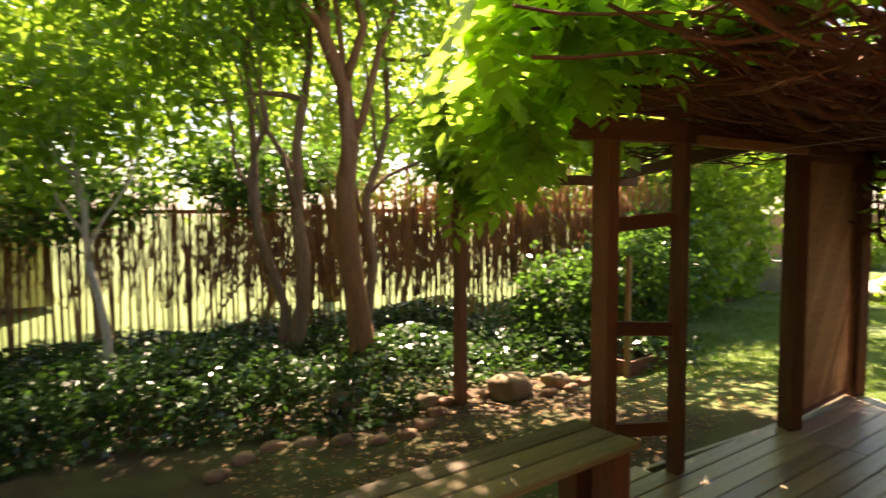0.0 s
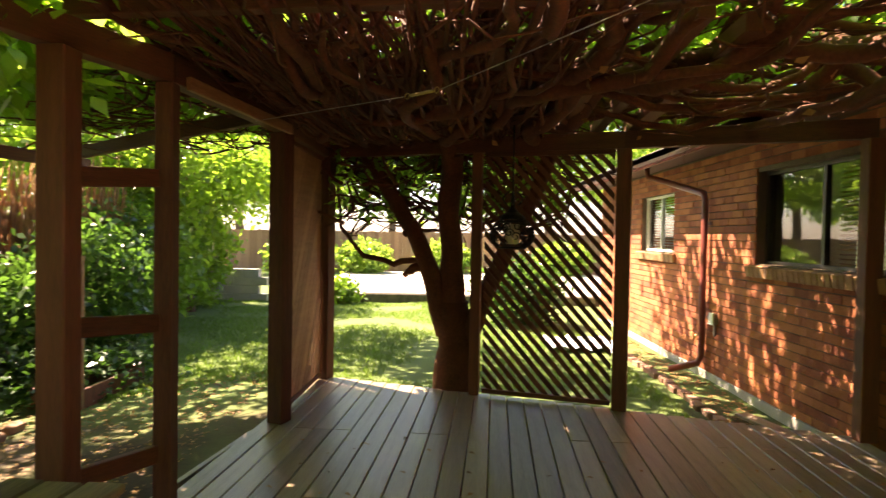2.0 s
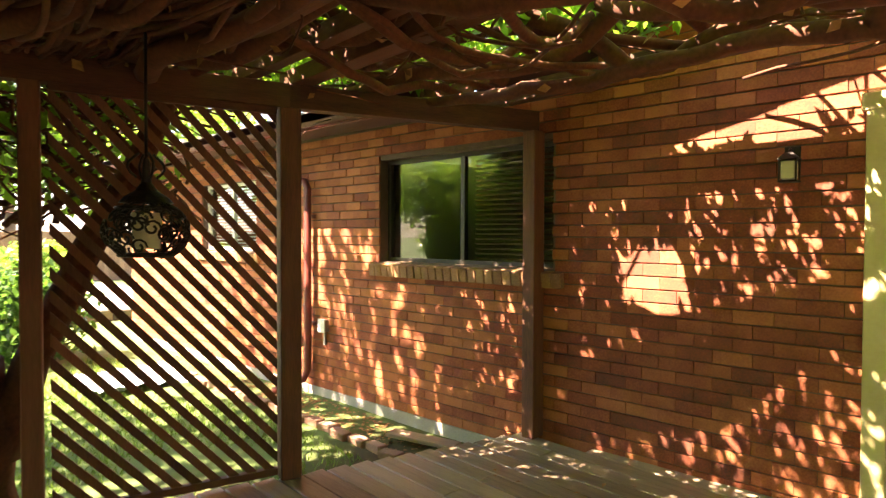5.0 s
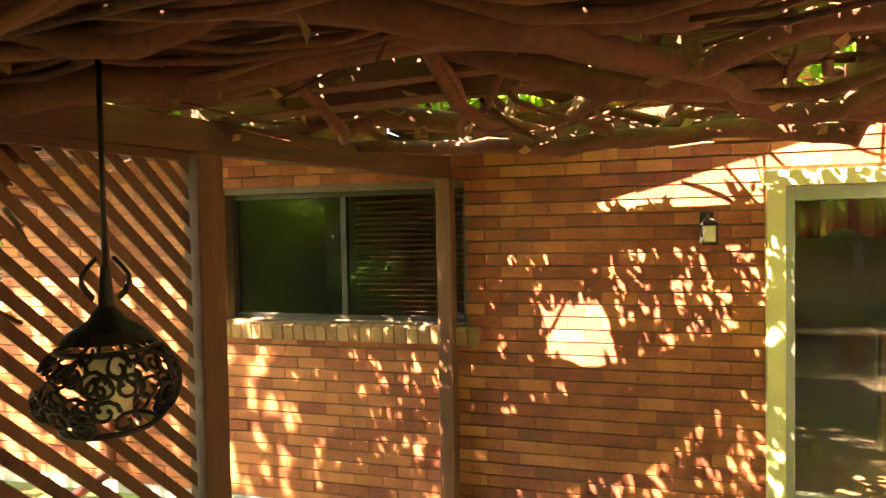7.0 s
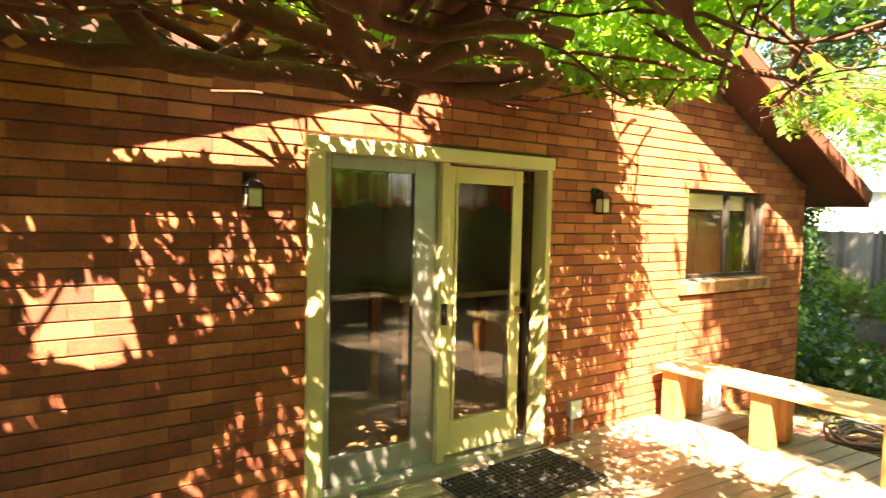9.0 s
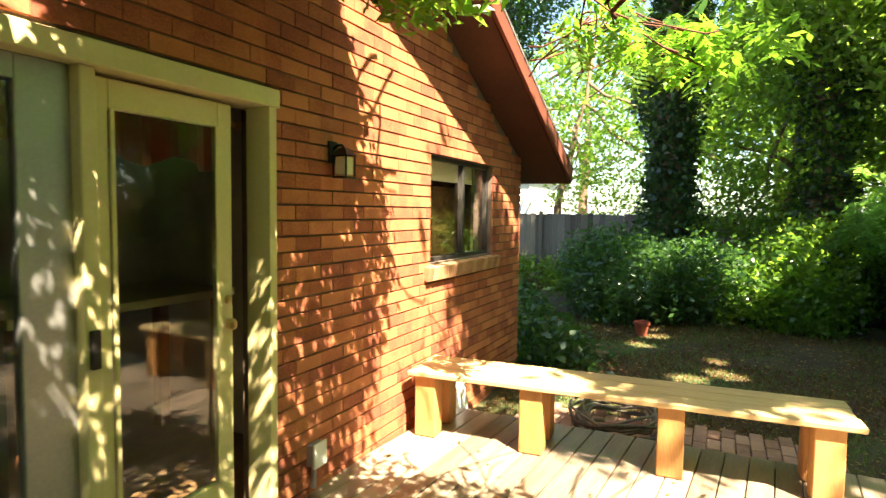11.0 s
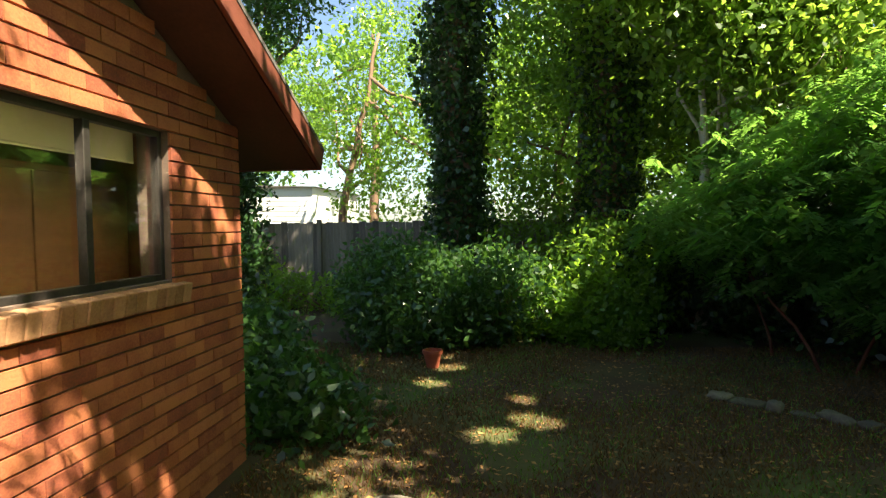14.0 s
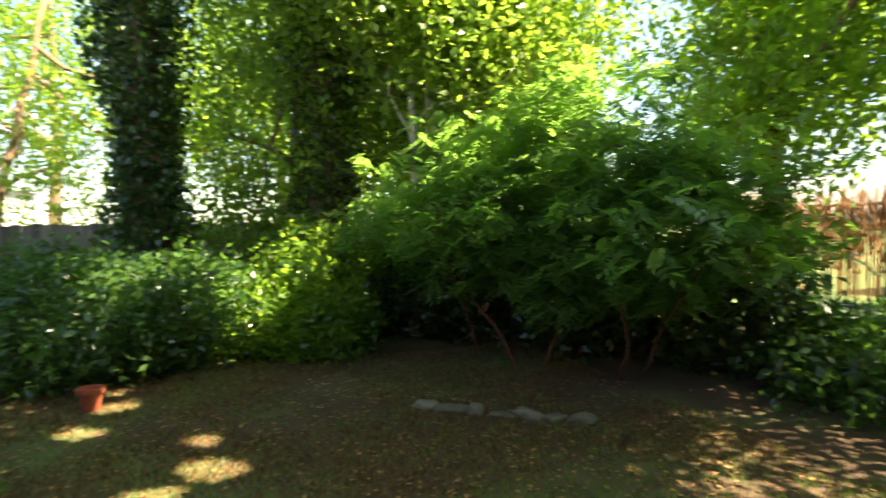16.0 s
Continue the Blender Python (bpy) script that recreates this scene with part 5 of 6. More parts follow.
        r = rng.choice((0.025, 0.035, 0.045, 0.06))
        ln = [p - o for p in bend(a, b, 22, 0.42, rng)]
        ln = [Vector((p.x, p.y, max(p.z, 2.22 + r * 0.4 - o.z))) for p in ln]
        if any(((p.x + o.x - 5.03) / 0.25) ** 2 + ((p.y + o.y - 0.8) / 0.17) ** 2 < 1 for p in ln):
            continue
        child("vine", pipes("vine", [(ln, [r * (1 - 0.4 * i / 21) for i in range(22)])], BARK, 8), t)
    run("vine", [(5.75, 2.6, 2.4), (5.53, 1.9, 2.42), (5.24, 1.7, 2.42), (4.86, 1.77, 2.43), (4.47, 1.71, 2.42), (4.1, 1.66, 2.42), (3.77, 1.7, 2.42), (3.3, 1.85, 2.44)], [0.06, 0.062, 0.06, 0.058, 0.056, 0.055, 0.05, 0.045], 10)
    run("vine", [(5.7, 0.85, 2.3), (5.2, 0.8, 2.25), (4.92, 0.82, 2.24), (4.52, 0.78, 2.22), (4.12, 0.8, 2.25), (3.75, 0.8, 2.27), (3.47, 0.82, 2.24), (3.29, 0.85, 2.2), (3.26, 0.9, 2.36), (3.35, 1.2, 2.46), (3.5, 1.6, 2.45)], [0.03, 0.036, 0.04, 0.042, 0.042, 0.044, 0.046, 0.05, 0.05, 0.046, 0.04], 10)
    withes = []
    for k in range(190):
        y = rng.uniform(2.5, 4.45)
        a = (5.5 + 0.36 * y, y, rng.uniform(2.26, 2.36))
        b = (max(rng.uniform(2.7, 4.2), 1.2 + (y - 2.5) / 0.78), min(4.6, y + rng.uniform(-0.35, 0.35)), rng.uniform(2.3, 2.5))
        r = rng.uniform(0.007, 0.019)
        withes.append(([p - o for p in bend(a, b, 14, 0.16, rng, 0.03)], [r * (1 - 0.03 * i) for i in range(14)]))
    tagged(child("withe_thatch", pipes("withe_thatch", withes, BARK, 5), t, "long thin red-brown withes lying side by side"), kind="stuff")
    for k in range(16):
        x = rng.uniform(2.9, 5.6)
        a, b = (x, 0.45, rng.uniform(2.3, 2.6)), (x + rng.uniform(-0.3, 1.2), rng.uniform(3.0, 4.8), rng.uniform(2.3, 2.5))
        r = rng.choice((0.02, 0.03, 0.045))
        ln = [p - o for p in bend(a, b, 18, 0.4, rng)]
        ln = [Vector((p.x, p.y, max(p.z, 2.22 + r * 0.4 - o.z))) for p in ln]
        if any(((p.x + o.x - 5.03) / 0.25) ** 2 + ((p.y + o.y - 0.8) / 0.17) ** 2 < 1 for p in ln):
            continue
        child("vine", pipes("vine", [(ln, [r * (1 - 0.4 * i / 17) for i in range(18)])], BARK, 8), t)
    runs = []
    for k in range(2600):
        a = Vector((rng.uniform(1.2, 6.9), rng.uniform(0.35, 4.9), rng.uniform(2.28, 2.75)))
        if a.y < 2.0 and (rng.random() < 0.55 or ((a.x - 5.04) / 0.35) ** 2 + ((a.y - 0.8) / 0.22) ** 2 < 1 or (a.x < 2.5 and rng.random() < 0.85)):
            continue
        if rng.random() < 0.25:
            a = Vector((rng.uniform(3.6, 7.2), rng.uniform(4.6, 7.2), rng.uniform(2.25, 2.6)))
        if a.x < 1.0 + (a.y - 2.5) / 0.78:
            continue
        d = Vector((rng.uniform(-0.9, 0.9), rng.uniform(-0.6, 0.6), rng.uniform(-0.12, 0.2)))
        ln = [p - o for p in bend(a, a + d, 6, 0.15, rng)]
        if not open_to_sun(np.array([a.x]), np.array([a.y]), np.array([a.z]), nr)[0]:
            continue
        runs.append((ln, [rng.uniform(0.004, 0.011)] * 6))
    tagged(child("twig_tangle", pipes("twig_tangle", runs, BARK, 4), t, "tangle of thin dry twigs"), kind="stuff")
    # leaves on top, dense beside the house, with openings towards the sun
    n = 118000
    x, y = nr.uniform(0.9, 7.3, n), nr.uniform(0.42, 7.4, n)
    dens = np.array([noise.noise((a * 1.3, b * 1.3, 5)) for a, b in zip(x, y)])
    near = np.clip((2.6 - y) / 0.6, 0, 1)
    z = 2.5 + nr.uniform(0, 0.5, n) * (0.7 + 0.6 * dens)
    keep = (nr.random(n) < np.where(near > 0.5, 1.0, 0.75)) & ((dens > -0.2 + 0.25 * nr.random(n)) | (nr.random(n) < near * 0.95))
    keep &= ((y < 4.9) | ((x > 3.6) & (nr.random(n) < np.where(x > 4.4, 0.85, 0.3)))) & (x > 0.7 + (y - 2.5) / 0.78)
    keep &= open_to_sun(x, y, z, nr)
    x, y, z = x[keep], y[keep], z[keep]
    child("leaves", quads("leaves", leaves(np.stack([x, y, z], 1) - np.array(o), np.where(y < 2.6, 0.046, 0.064)[:, None], nr, 0.3, 0.25, 2.0), LEAF_VINE), t, "green compound leaves")
    # denser growth over the northern bay
    m = 9000
    x, y = nr.uniform(4.1, 7.4, m), nr.uniform(4.2, 7.2, m)
    child("leaves", quads("leaves", leaves(np.stack([x, y, nr.uniform(2.42, 2.85, m)], 1) - np.array(o), 0.085, nr, 0.3, 0.25, 1.9), LEAF_VINE), t, "green compound leaves")
    # growth hanging over the eastern edge
    m = 2600
    east = np.stack([nr.uniform(6.7, 7.6, m), nr.uniform(1.6, 4.8, m), nr.uniform(2.42, 2.8, m)], 1)
    child("leaves", quads("leaves", leaves(east - np.array(o), 0.08, nr, 0.3, 0.25, 1.9), LEAF_VINE), t, "green compound leaves")
    fringe = []
    for k in range(300):
        a = Vector((rng.uniform(6.6, 7.4), rng.uniform(1.6, 4.8), rng.uniform(2.3, 2.65)))
        ln = [p - o for p in bend(a, a + Vector((rng.uniform(-0.5, 0.4), rng.uniform(-0.5, 0.5), rng.uniform(-0.25, 0.1))), 6, 0.12, rng)]
        fringe.append((ln, [rng.uniform(0.005, 0.012)] * 6))
    tagged(child("twig_fringe", pipes("twig_fringe", fringe, BARK, 4), t, "fringe of thin dry twigs"), kind="stuff")
    # knot of dry twigs standing up beside the eaves
    knot = []
    for k in range(420):
        a = Vector((2.2 + rng.gauss(0, 0.42), 0.85 + rng.gauss(0, 0.17), 3.25 + rng.gauss(0, 0.14)))
        ln = [p - o for p in bend(a, a + Vector((rng.uniform(-0.5, 0.5), rng.uniform(-0.25, 0.25), rng.uniform(-0.35, 0.1))), 5, 0.1, rng)]
        knot.append((ln, [rng.uniform(0.005, 0.013)] * 5))
    tagged(child("twig_knot", pipes("twig_knot", knot, BARK, 4), t, "tangled knot of dry brown twigs"), kind="stuff")
    # unseen leafy shoots past the eave, added to shade the wall over the door
    m = 9000
    shoot = np.stack([nr.uniform(1.3, 3.1, m), nr.uniform(0.52, 0.8, m), nr.uniform(3.0, 3.95, m)], 1)
    run_s = shoot[:, 1] / (math.sin(SUN_AZ) * math.cos(SUN_EL))
    sx, sz = shoot[:, 0] - math.cos(SUN_AZ) * math.cos(SUN_EL) * run_s, shoot[:, 2] - math.sin(SUN_EL) * run_s
    shoot = shoot[(sx > np.interp(sz, [2.0, 2.8], [0.7, 1.15]) + nr.normal(size=m) * 0.08) & (sx < 2.45 + nr.normal(size=m) * 0.1) & (nr.random(m) < 0.75)]
    child("leaves", quads("leaves", leaves(shoot - np.array(o), 0.055, nr, 0.3, 0.1, 2.0), LEAF_VINE), t, "unseen leafy shoots added to shade the wall")
    # sparse dry twigs and small leaves at the western edge
    for k in range(38):
        a = Vector((rng.uniform(0.1, 1.2), rng.uniform(1.25, 1.6), rng.uniform(2.5, 2.75)))
        ln = [p - o for p in bend(a, a + Vector((rng.uniform(-0.5, 0.3), rng.uniform(-0.4, 0.4), rng.uniform(-0.3, 0.05))), 6, 0.12, rng)]
        child("twig", pipes("twig", [(ln, [0.005] * 6)], BARK, 4), t)
    west = np.stack([nr.uniform(0.0, 0.95, 420), nr.uniform(1.25, 1.6, 420), nr.uniform(2.35, 2.7, 420)], 1)
    west[:, 1] += np.where(west[:, 0] < 0.6, nr.uniform(0, 0.8, 420), 0)
    child("leaves", quads("leaves", fronds(west[:90] - np.array(o), 0.2, nr, 6, 0.6), LEAF_VINE), t, "small green leaflets")
    # long hanging leaflets at the north-west edge
    lob = [(3.3, 4.85, 2.5, 0.45, 0.35, 0.33), (3.0, 4.5, 2.8, 0.5, 0.45, 0.3), (3.9, 5.6, 2.6, 0.6, 0.5, 0.35), (4.6, 6.9, 2.4, 0.5, 0.6, 0.42), (4.3, 6.4, 2.8, 0.7, 0.7, 0.35)]
    lob = [(b[0] - o.x, b[1] - o.y, b[2] - o.z, *b[3:]) for b in lob]
    child("leaves", quads("leaves", fronds(clumps(lob, 620, 0.15, nr), 0.5, nr, 5, 0.8), LEAF_FROND), t, "long leaflets, vine green brightened as if backlit")


wisteria()

# ---- lantern hanging at the lattice ----
def hanging_lantern(x, y, z):
    l = thing("hanging_lantern", "round black wrought-iron lantern with scroll openwork, hanging", "lantern", (x, y, z))
    R = 0.165
    child("chain", pipes("chain", [([(0, 0, 0.3), (0, 0, BEAM_Z - z + 0.1)], [0.007, 0.007])], IRON, 6), l)
    bm = bmesh.new()
    prof = [(0.012, 0.3), (0.02, 0.2), (0.045, 0.165), (0.085, 0.14), (0.105, 0.115), (0.095, 0.117)]
    rings = [[bm.verts.new((r * math.cos(a), r * math.sin(a), h)) for a in np.linspace(0, 2 * math.pi, 16, endpoint=False)] for r, h in prof]
    for a, b in zip(rings, rings[1:]):
        for i in range(16):
            bm.faces.new((a[i], b[i], b[(i + 1) % 16], a[(i + 1) % 16]))
    part("crown_cap", bm, IRON, l)
    rng = random.Random(3)
    for k in range(80):
        a0, h0 = rng.uniform(0, 2 * math.pi), rng.uniform(-0.095, 0.105)
        pts = []
        for i in range(13):
            th = i * 0.62
            rr = 0.034 * (1 - i / 17)
            aa, hh = a0 + rr * math.cos(th) / R, h0 + rr * math.sin(th)
            s = R * math.sqrt(max(0.1, 1 - (hh / 0.13) ** 2))
            pts.append((s * math.cos(aa), s * math.sin(aa), hh))
        child("scroll", pipes("scroll", [(pts, [0.0055] * 13)], IRON, 4), l)
    for h in (-0.1, 0.095):
        s = R * math.sqrt(max(0.1, 1 - (h / 0.13) ** 2))
        pts = [(s * math.cos(a), s * math.sin(a), h) for a in np.linspace(0, 2 * math.pi, 21)]
        child("hoop", pipes("hoop", [(pts, [0.008] * 21)], IRON, 5), l)
    for k in range(4):
        a = k * math.pi / 2
        pts = [((0.04 + 0.035 * math.sin(i * 0.7)) * math.cos(a), (0.04 + 0.035 * math.sin(i * 0.7)) * math.sin(a), 0.22 + 0.02 * i) for i in range(6)]
        child("curl", pipes("curl", [(pts, [0.006] * 6)], IRON, 5), l)
    bm = bmesh.new()
    bmesh.ops.create_cone(bm, segments=14, radius1=0.05, radius2=0.06, depth=0.15, cap_ends=True)
    part("candle_glass", bm, FROST, l, "cream frosted glass cup")


hanging_lantern(5.56, 2.6, 1.44)


# ---- small things ----
def downspout():
    d = thing("downspout", "maroon metal downspout on the brick wall", "downspout", (8.08, 0, -0.2))
    o = Vector((8.08, 0, -0.2))

    def run(pts, r=0.04):
        return child("pipe", pipes("pipe", [([Vector(p) - o for p in pts], [r] * len(pts))], MAROON, 8), d)
    run([(9.3, 0.36, 2.4), (9.28, 0.34, 2.28), (9.2, 0.1, 2.2), (8.12, 0.07, 1.97), (8.08, 0.07, 1.9), (8.08, 0.07, 0.05), (8.1, 0.1, -0.04), (8.2, 0.4, -0.14)])
    for z in (1.6, 0.5):
        block("strap", (-0.06, 0.004, z + 0.2), (0.06, 0.018, z + 0.24), MAROON, d)


downspout()
g = thing("gutter", "maroon metal gutter along the low eave", "gutter", (9.5, 0.5, 2.42))
bmg = bmesh.new()
prof = [(-0.05, 0.07), (-0.05, -0.03), (0.03, -0.04), (0.06, 0.0), (0.06, 0.075)]
rows = [[bmg.verts.new((x, y, z)) for y, z in prof] for x in (-3.4, 3.8)]
for i in range(4):
    bmg.faces.new((rows[0][i], rows[1][i], rows[1][i + 1], rows[0][i + 1]))
bmesh.ops.solidify(bmg, geom=bmg.faces[:], thickness=0.004)
part("trough", bmg, MAROON, g)
for x in (-3.0, -1.0, 1.0, 3.0):
    block("bracket", (x - 0.01, -0.05, 0.06), (x + 0.01, 0.06, 0.075), MAROON, g)


def outlet(x, z, label):
    o = thing("outlet_box", label, "outlet", (x, 0, z), "outlet boxes on the wall")
    block("box", (-0.05, 0.003, -0.06), (0.05, 0.05, 0.06), GREYFRAME, o)
    block("cover", (-0.056, 0.05, -0.068), (0.056, 0.066, 0.07), WHITE, o, "pale hinged cover")
    block("conduit", (-0.012, 0.004, -0.2), (0.012, 0.028, -0.06), GREYFRAME, o)


outlet(1.25, 0.22, "grey weatherproof outlet box on the brick")
outlet(7.86, 0.52, "white weatherproof outlet box on the brick")


def hose_tap():
    t = thing("hose_tap", "small garden tap beside the downspout", "tap", (8.2, 0, 0.28))
    child("spout", pipes("spout", [([(0, 0.0, 0), (0, 0.08, 0), (0, 0.11, -0.05)], [0.014, 0.014, 0.011])], BRASS, 7), t)
    block("handle", (-0.035, 0.07, 0.02), (0.035, 0.085, 0.035), MAROON, t)


hose_tap()


def door_mat():
    """Open-grid rubber mat: bars both ways and a rim."""
    m = thing("door_mat", "black rubber grid door mat with sun flecks", "mat", (2.1, 0.42, 0.0))
    W, D = 0.98, 0.56
    for nm, lo, hi in (("rim", (-W / 2, -D / 2, 0.002), (W / 2, -D / 2 + 0.02, 0.016)), ("rim", (-W / 2, D / 2 - 0.02, 0.002), (W / 2, D / 2, 0.016)),
                       ("rim", (-W / 2, -D / 2 + 0.02, 0.002), (-W / 2 + 0.02, D / 2 - 0.02, 0.016)), ("rim", (W / 2 - 0.02, -D / 2 + 0.02, 0.002), (W / 2, D / 2 - 0.02, 0.016))):
        block(nm, lo, hi, RUBBER, m, "", 0.002)
    for k in range(21):
        x = -W / 2 + 0.045 + k * 0.0445
        block("bar", (x - 0.011, -D / 2 + 0.02, 0.003), (x + 0.011, D / 2 - 0.02, 0.013), RUBBER, m, "", 0.001)
    for k in range(12):
        y = -D / 2 + 0.045 + k * 0.0427
        block("bar", (-W / 2 + 0.02, y - 0.009, 0.002), (W / 2 - 0.02, y + 0.009, 0.015), RUBBER, m, "", 0.001)
    m.rotation_euler = (0, 0, radians(3))


door_mat()


def rock(name, label, x, y, sx, sy, sz, mat, seed, turn=0.0, group="", sink=0.3, category="stone"):
    bm = bmesh.new()
    bmesh.ops.create_icosphere(bm, subdivisions=3, radius=1)
    for v in bm.verts:
        n = noise.noise(v.co * 1.3 + Vector((seed * 7.1, 0, 0))) * 0.35 + noise.noise(v.co * 3.5 + Vector((0, seed * 3.3, 0))) * 0.12
        v.co *= 1 + n
        v.co = Vector((max(-0.85, min(0.85, v.co.x)) * sx, max(-0.85, min(0.85, v.co.y)) * sy, max(-0.8, min(0.8, v.co.z)) * sz))
    me = bpy.data.meshes.new(name)
    bm.to_mesh(me)
    bm.free()
    me.materials.append(mat)
    me.shade_smooth()
    ob = new(name, me)
    ob.location = (x, y, ground_z(x, y) + sz * (0.8 - sink))
    ob.rotation_euler = (0, 0, turn)
    return tagged(ob, label, category, group)


rock("boulder", "rounded tan boulder at the ivy's edge", 5.45, 7.35, 0.3, 0.22, 0.2, SANDSTONE, 1)
rock("boulder", "smaller tan rock at the ivy's edge", 4.4, 7.65, 0.16, 0.14, 0.1, SANDSTONE, 2)
rock("boulder", "tan rock beside the ivy bed", 6.1, 7.2, 0.2, 0.15, 0.12, SANDSTONE, 3)
rock("stone_block", "square mossy stone block below the tree", 3.62, 8.1, 0.2, 0.16, 0.17, SANDSTONE, 4, 0.3, sink=0.2)
for k in range(7):
    f = 0.25 + k / 14
    x, y = -4.6 + 1.9 * f, 3.2 + 2.6 * f
    rock("edging_stone", "flat grey stone edging the planted bed", x, y, 0.13 + 0.06 * math.sin(k * 2.1), 0.1 + 0.03 * math.sin(k * 1.3), 0.04 + 0.025 * math.sin(k * 3.7), STONE, 10 + k, 0.7 + 0.3 * math.sin(k), "stones edging the bed")
for k in range(16):
    x, y = 2.0 + 0.29 * k, 7.35 + 0.25 * math.sin(k * 0.8) - max(0, k - 11) * 0.06
    rock("edging_brick", "old reddish brick edging the ivy bed", x, y, 0.12, 0.07, 0.06, PAVER, 40 + k, 0.2 * math.sin(k * 1.9), "bricks edging the ivy", 0.35, "brick")


def log_planter():
    p = thing("timber_planter", "low old timber planter box under the trees", "planter", (7.7, 7.1, ground_z(7.7, 7.1)))
    block("side_board", (-0.6, -0.3, 0.0), (0.6, -0.26, 0.22), REDWOOD, p)
    block("side_board", (-0.6, 0.26, 0.0), (0.6, 0.3, 0.22), REDWOOD, p)
    block("end_board", (-0.6, -0.26, 0.0), (-0.56, 0.26, 0.22), REDWOOD, p)
    block("end_board", (0.56, -0.26, 0.0), (0.6, 0.26, 0.22), REDWOOD, p)
    block("upright", (-0.66, -0.3, -0.02), (-0.6, -0.24, 1.6), TANWOOD, p)


log_planter()


def flower_pot(x, y):
    p = thing("flower_pot", "small orange terracotta flower pot before the shrub", "pot", (x, y, ground_z(x, y)))
    bm = bmesh.new()
    prof = [(0.07, 0.0), (0.105, 0.17), (0.12, 0.17), (0.12, 0.21), (0.1, 0.21), (0.095, 0.17), (0.06, 0.03)]
    rings = [[bm.verts.new((r * math.cos(a), r * math.sin(a), h)) for a in np.linspace(0, 2 * math.pi, 18, endpoint=False)] for r, h in prof]
    for a, b in zip(rings, rings[1:]):
        for i in range(18):
            bm.faces.new((a[i], a[(i + 1) % 18], b[(i + 1) % 18], b[i]))
    bm.faces.new(rings[-1])
    bm.faces.new(rings[0][::-1])
    part("pot_body", bm, TERRACOTTA, p)


flower_pot(-5.2, 0.97)


def branch_coil():
    c = thing("branch_coil", "loose coil of grey cut vine stems on the pavers", "coil", (-0.95, 1.3, -0.15))
    rng = random.Random(77)
    for k in range(13):
        r = rng.uniform(0.3, 0.46)
        e = rng.uniform(0.7, 0.9)
        a0 = rng.uniform(0, 6)
        z = 0.02 + 0.012 * k
        pts = [(r * math.cos(a0 + a), r * e * math.sin(a0 + a), z + 0.03 * math.sin(3 * a + k)) for a in np.linspace(0, rng.uniform(4.5, 6.0), 22)]
        child("stem", pipes("stem", [(pts, [0.011 + 0.004 * rng.random()] * 22)], STONE, 5), c)


branch_coil()
b = thing("paint_panel", "pale weathered board leaning on the wall", "board", (-0.35, 0.05, -0.22))
part("panel", solid(0.7, 0.02, 0.42, 0.004), WHITE, b, "", Matrix.Translation((0, 0.04, 0.21)) @ Matrix.Rotation(radians(8), 4, "X"))
tp = thing("tarp", "crumpled pale blue plastic sheet on the ground", "tarp", (9.9, 1.1, ground_z(9.9, 1.1)))
bmt = bmesh.new()
bmesh.ops.create_grid(bmt, x_segments=22, y_segments=16, size=0.5)
for v in bmt.verts:
    v.co.z = 0.07 + 0.09 * noise.noise(v.co * 4) + 0.05 * noise.noise(v.co * 11)
bmesh.ops.solidify(bmt, geom=bmt.faces[:], thickness=0.004)
part("sheet", bmt, BLUETARP, tp)

# bricks laid along the foundation and a strip of soil
for k in range(22):
    rngk = random.Random(k)
    x = 6.0 + 0.2 * k
    p = part("border_brick", solid(0.19, 0.09, 0.065, 0.006), PAVER, None, "", pose(x, 0.62 + 0.02 * math.sin(k * 2.0), ground_z(x, 0.6) + 0.025, rngk.uniform(-4, 4), rngk.uniform(-4, 4), rngk.uniform(-12, 12)))
    tagged(p, "loose brick bordering the strip beside the house", "brick", "bricks along the foundation")
pl = part("loose_plank", solid(0.62, 0.14, 0.03, 0.004), DECKWOOD, None, "", pose(6.2, 0.3, -0.17, 0, 0, 12))
tagged(pl, "short dark plank lying by the deck", "plank")
w = thing("retaining_wall", "pale concrete block retaining wall at the lawn's end", "wall", (15.2, 9.2, -0.25), kind="structure")
for r in range(4):
    for k in range(9):
        part("wall_block", solid(0.2, 0.39, 0.19, 0.006), CONCRETE, w, "", Matrix.Translation((0, -1.6 + 0.4 * k + 0.2 * (r % 2), 0.1 + 0.2 * r)))


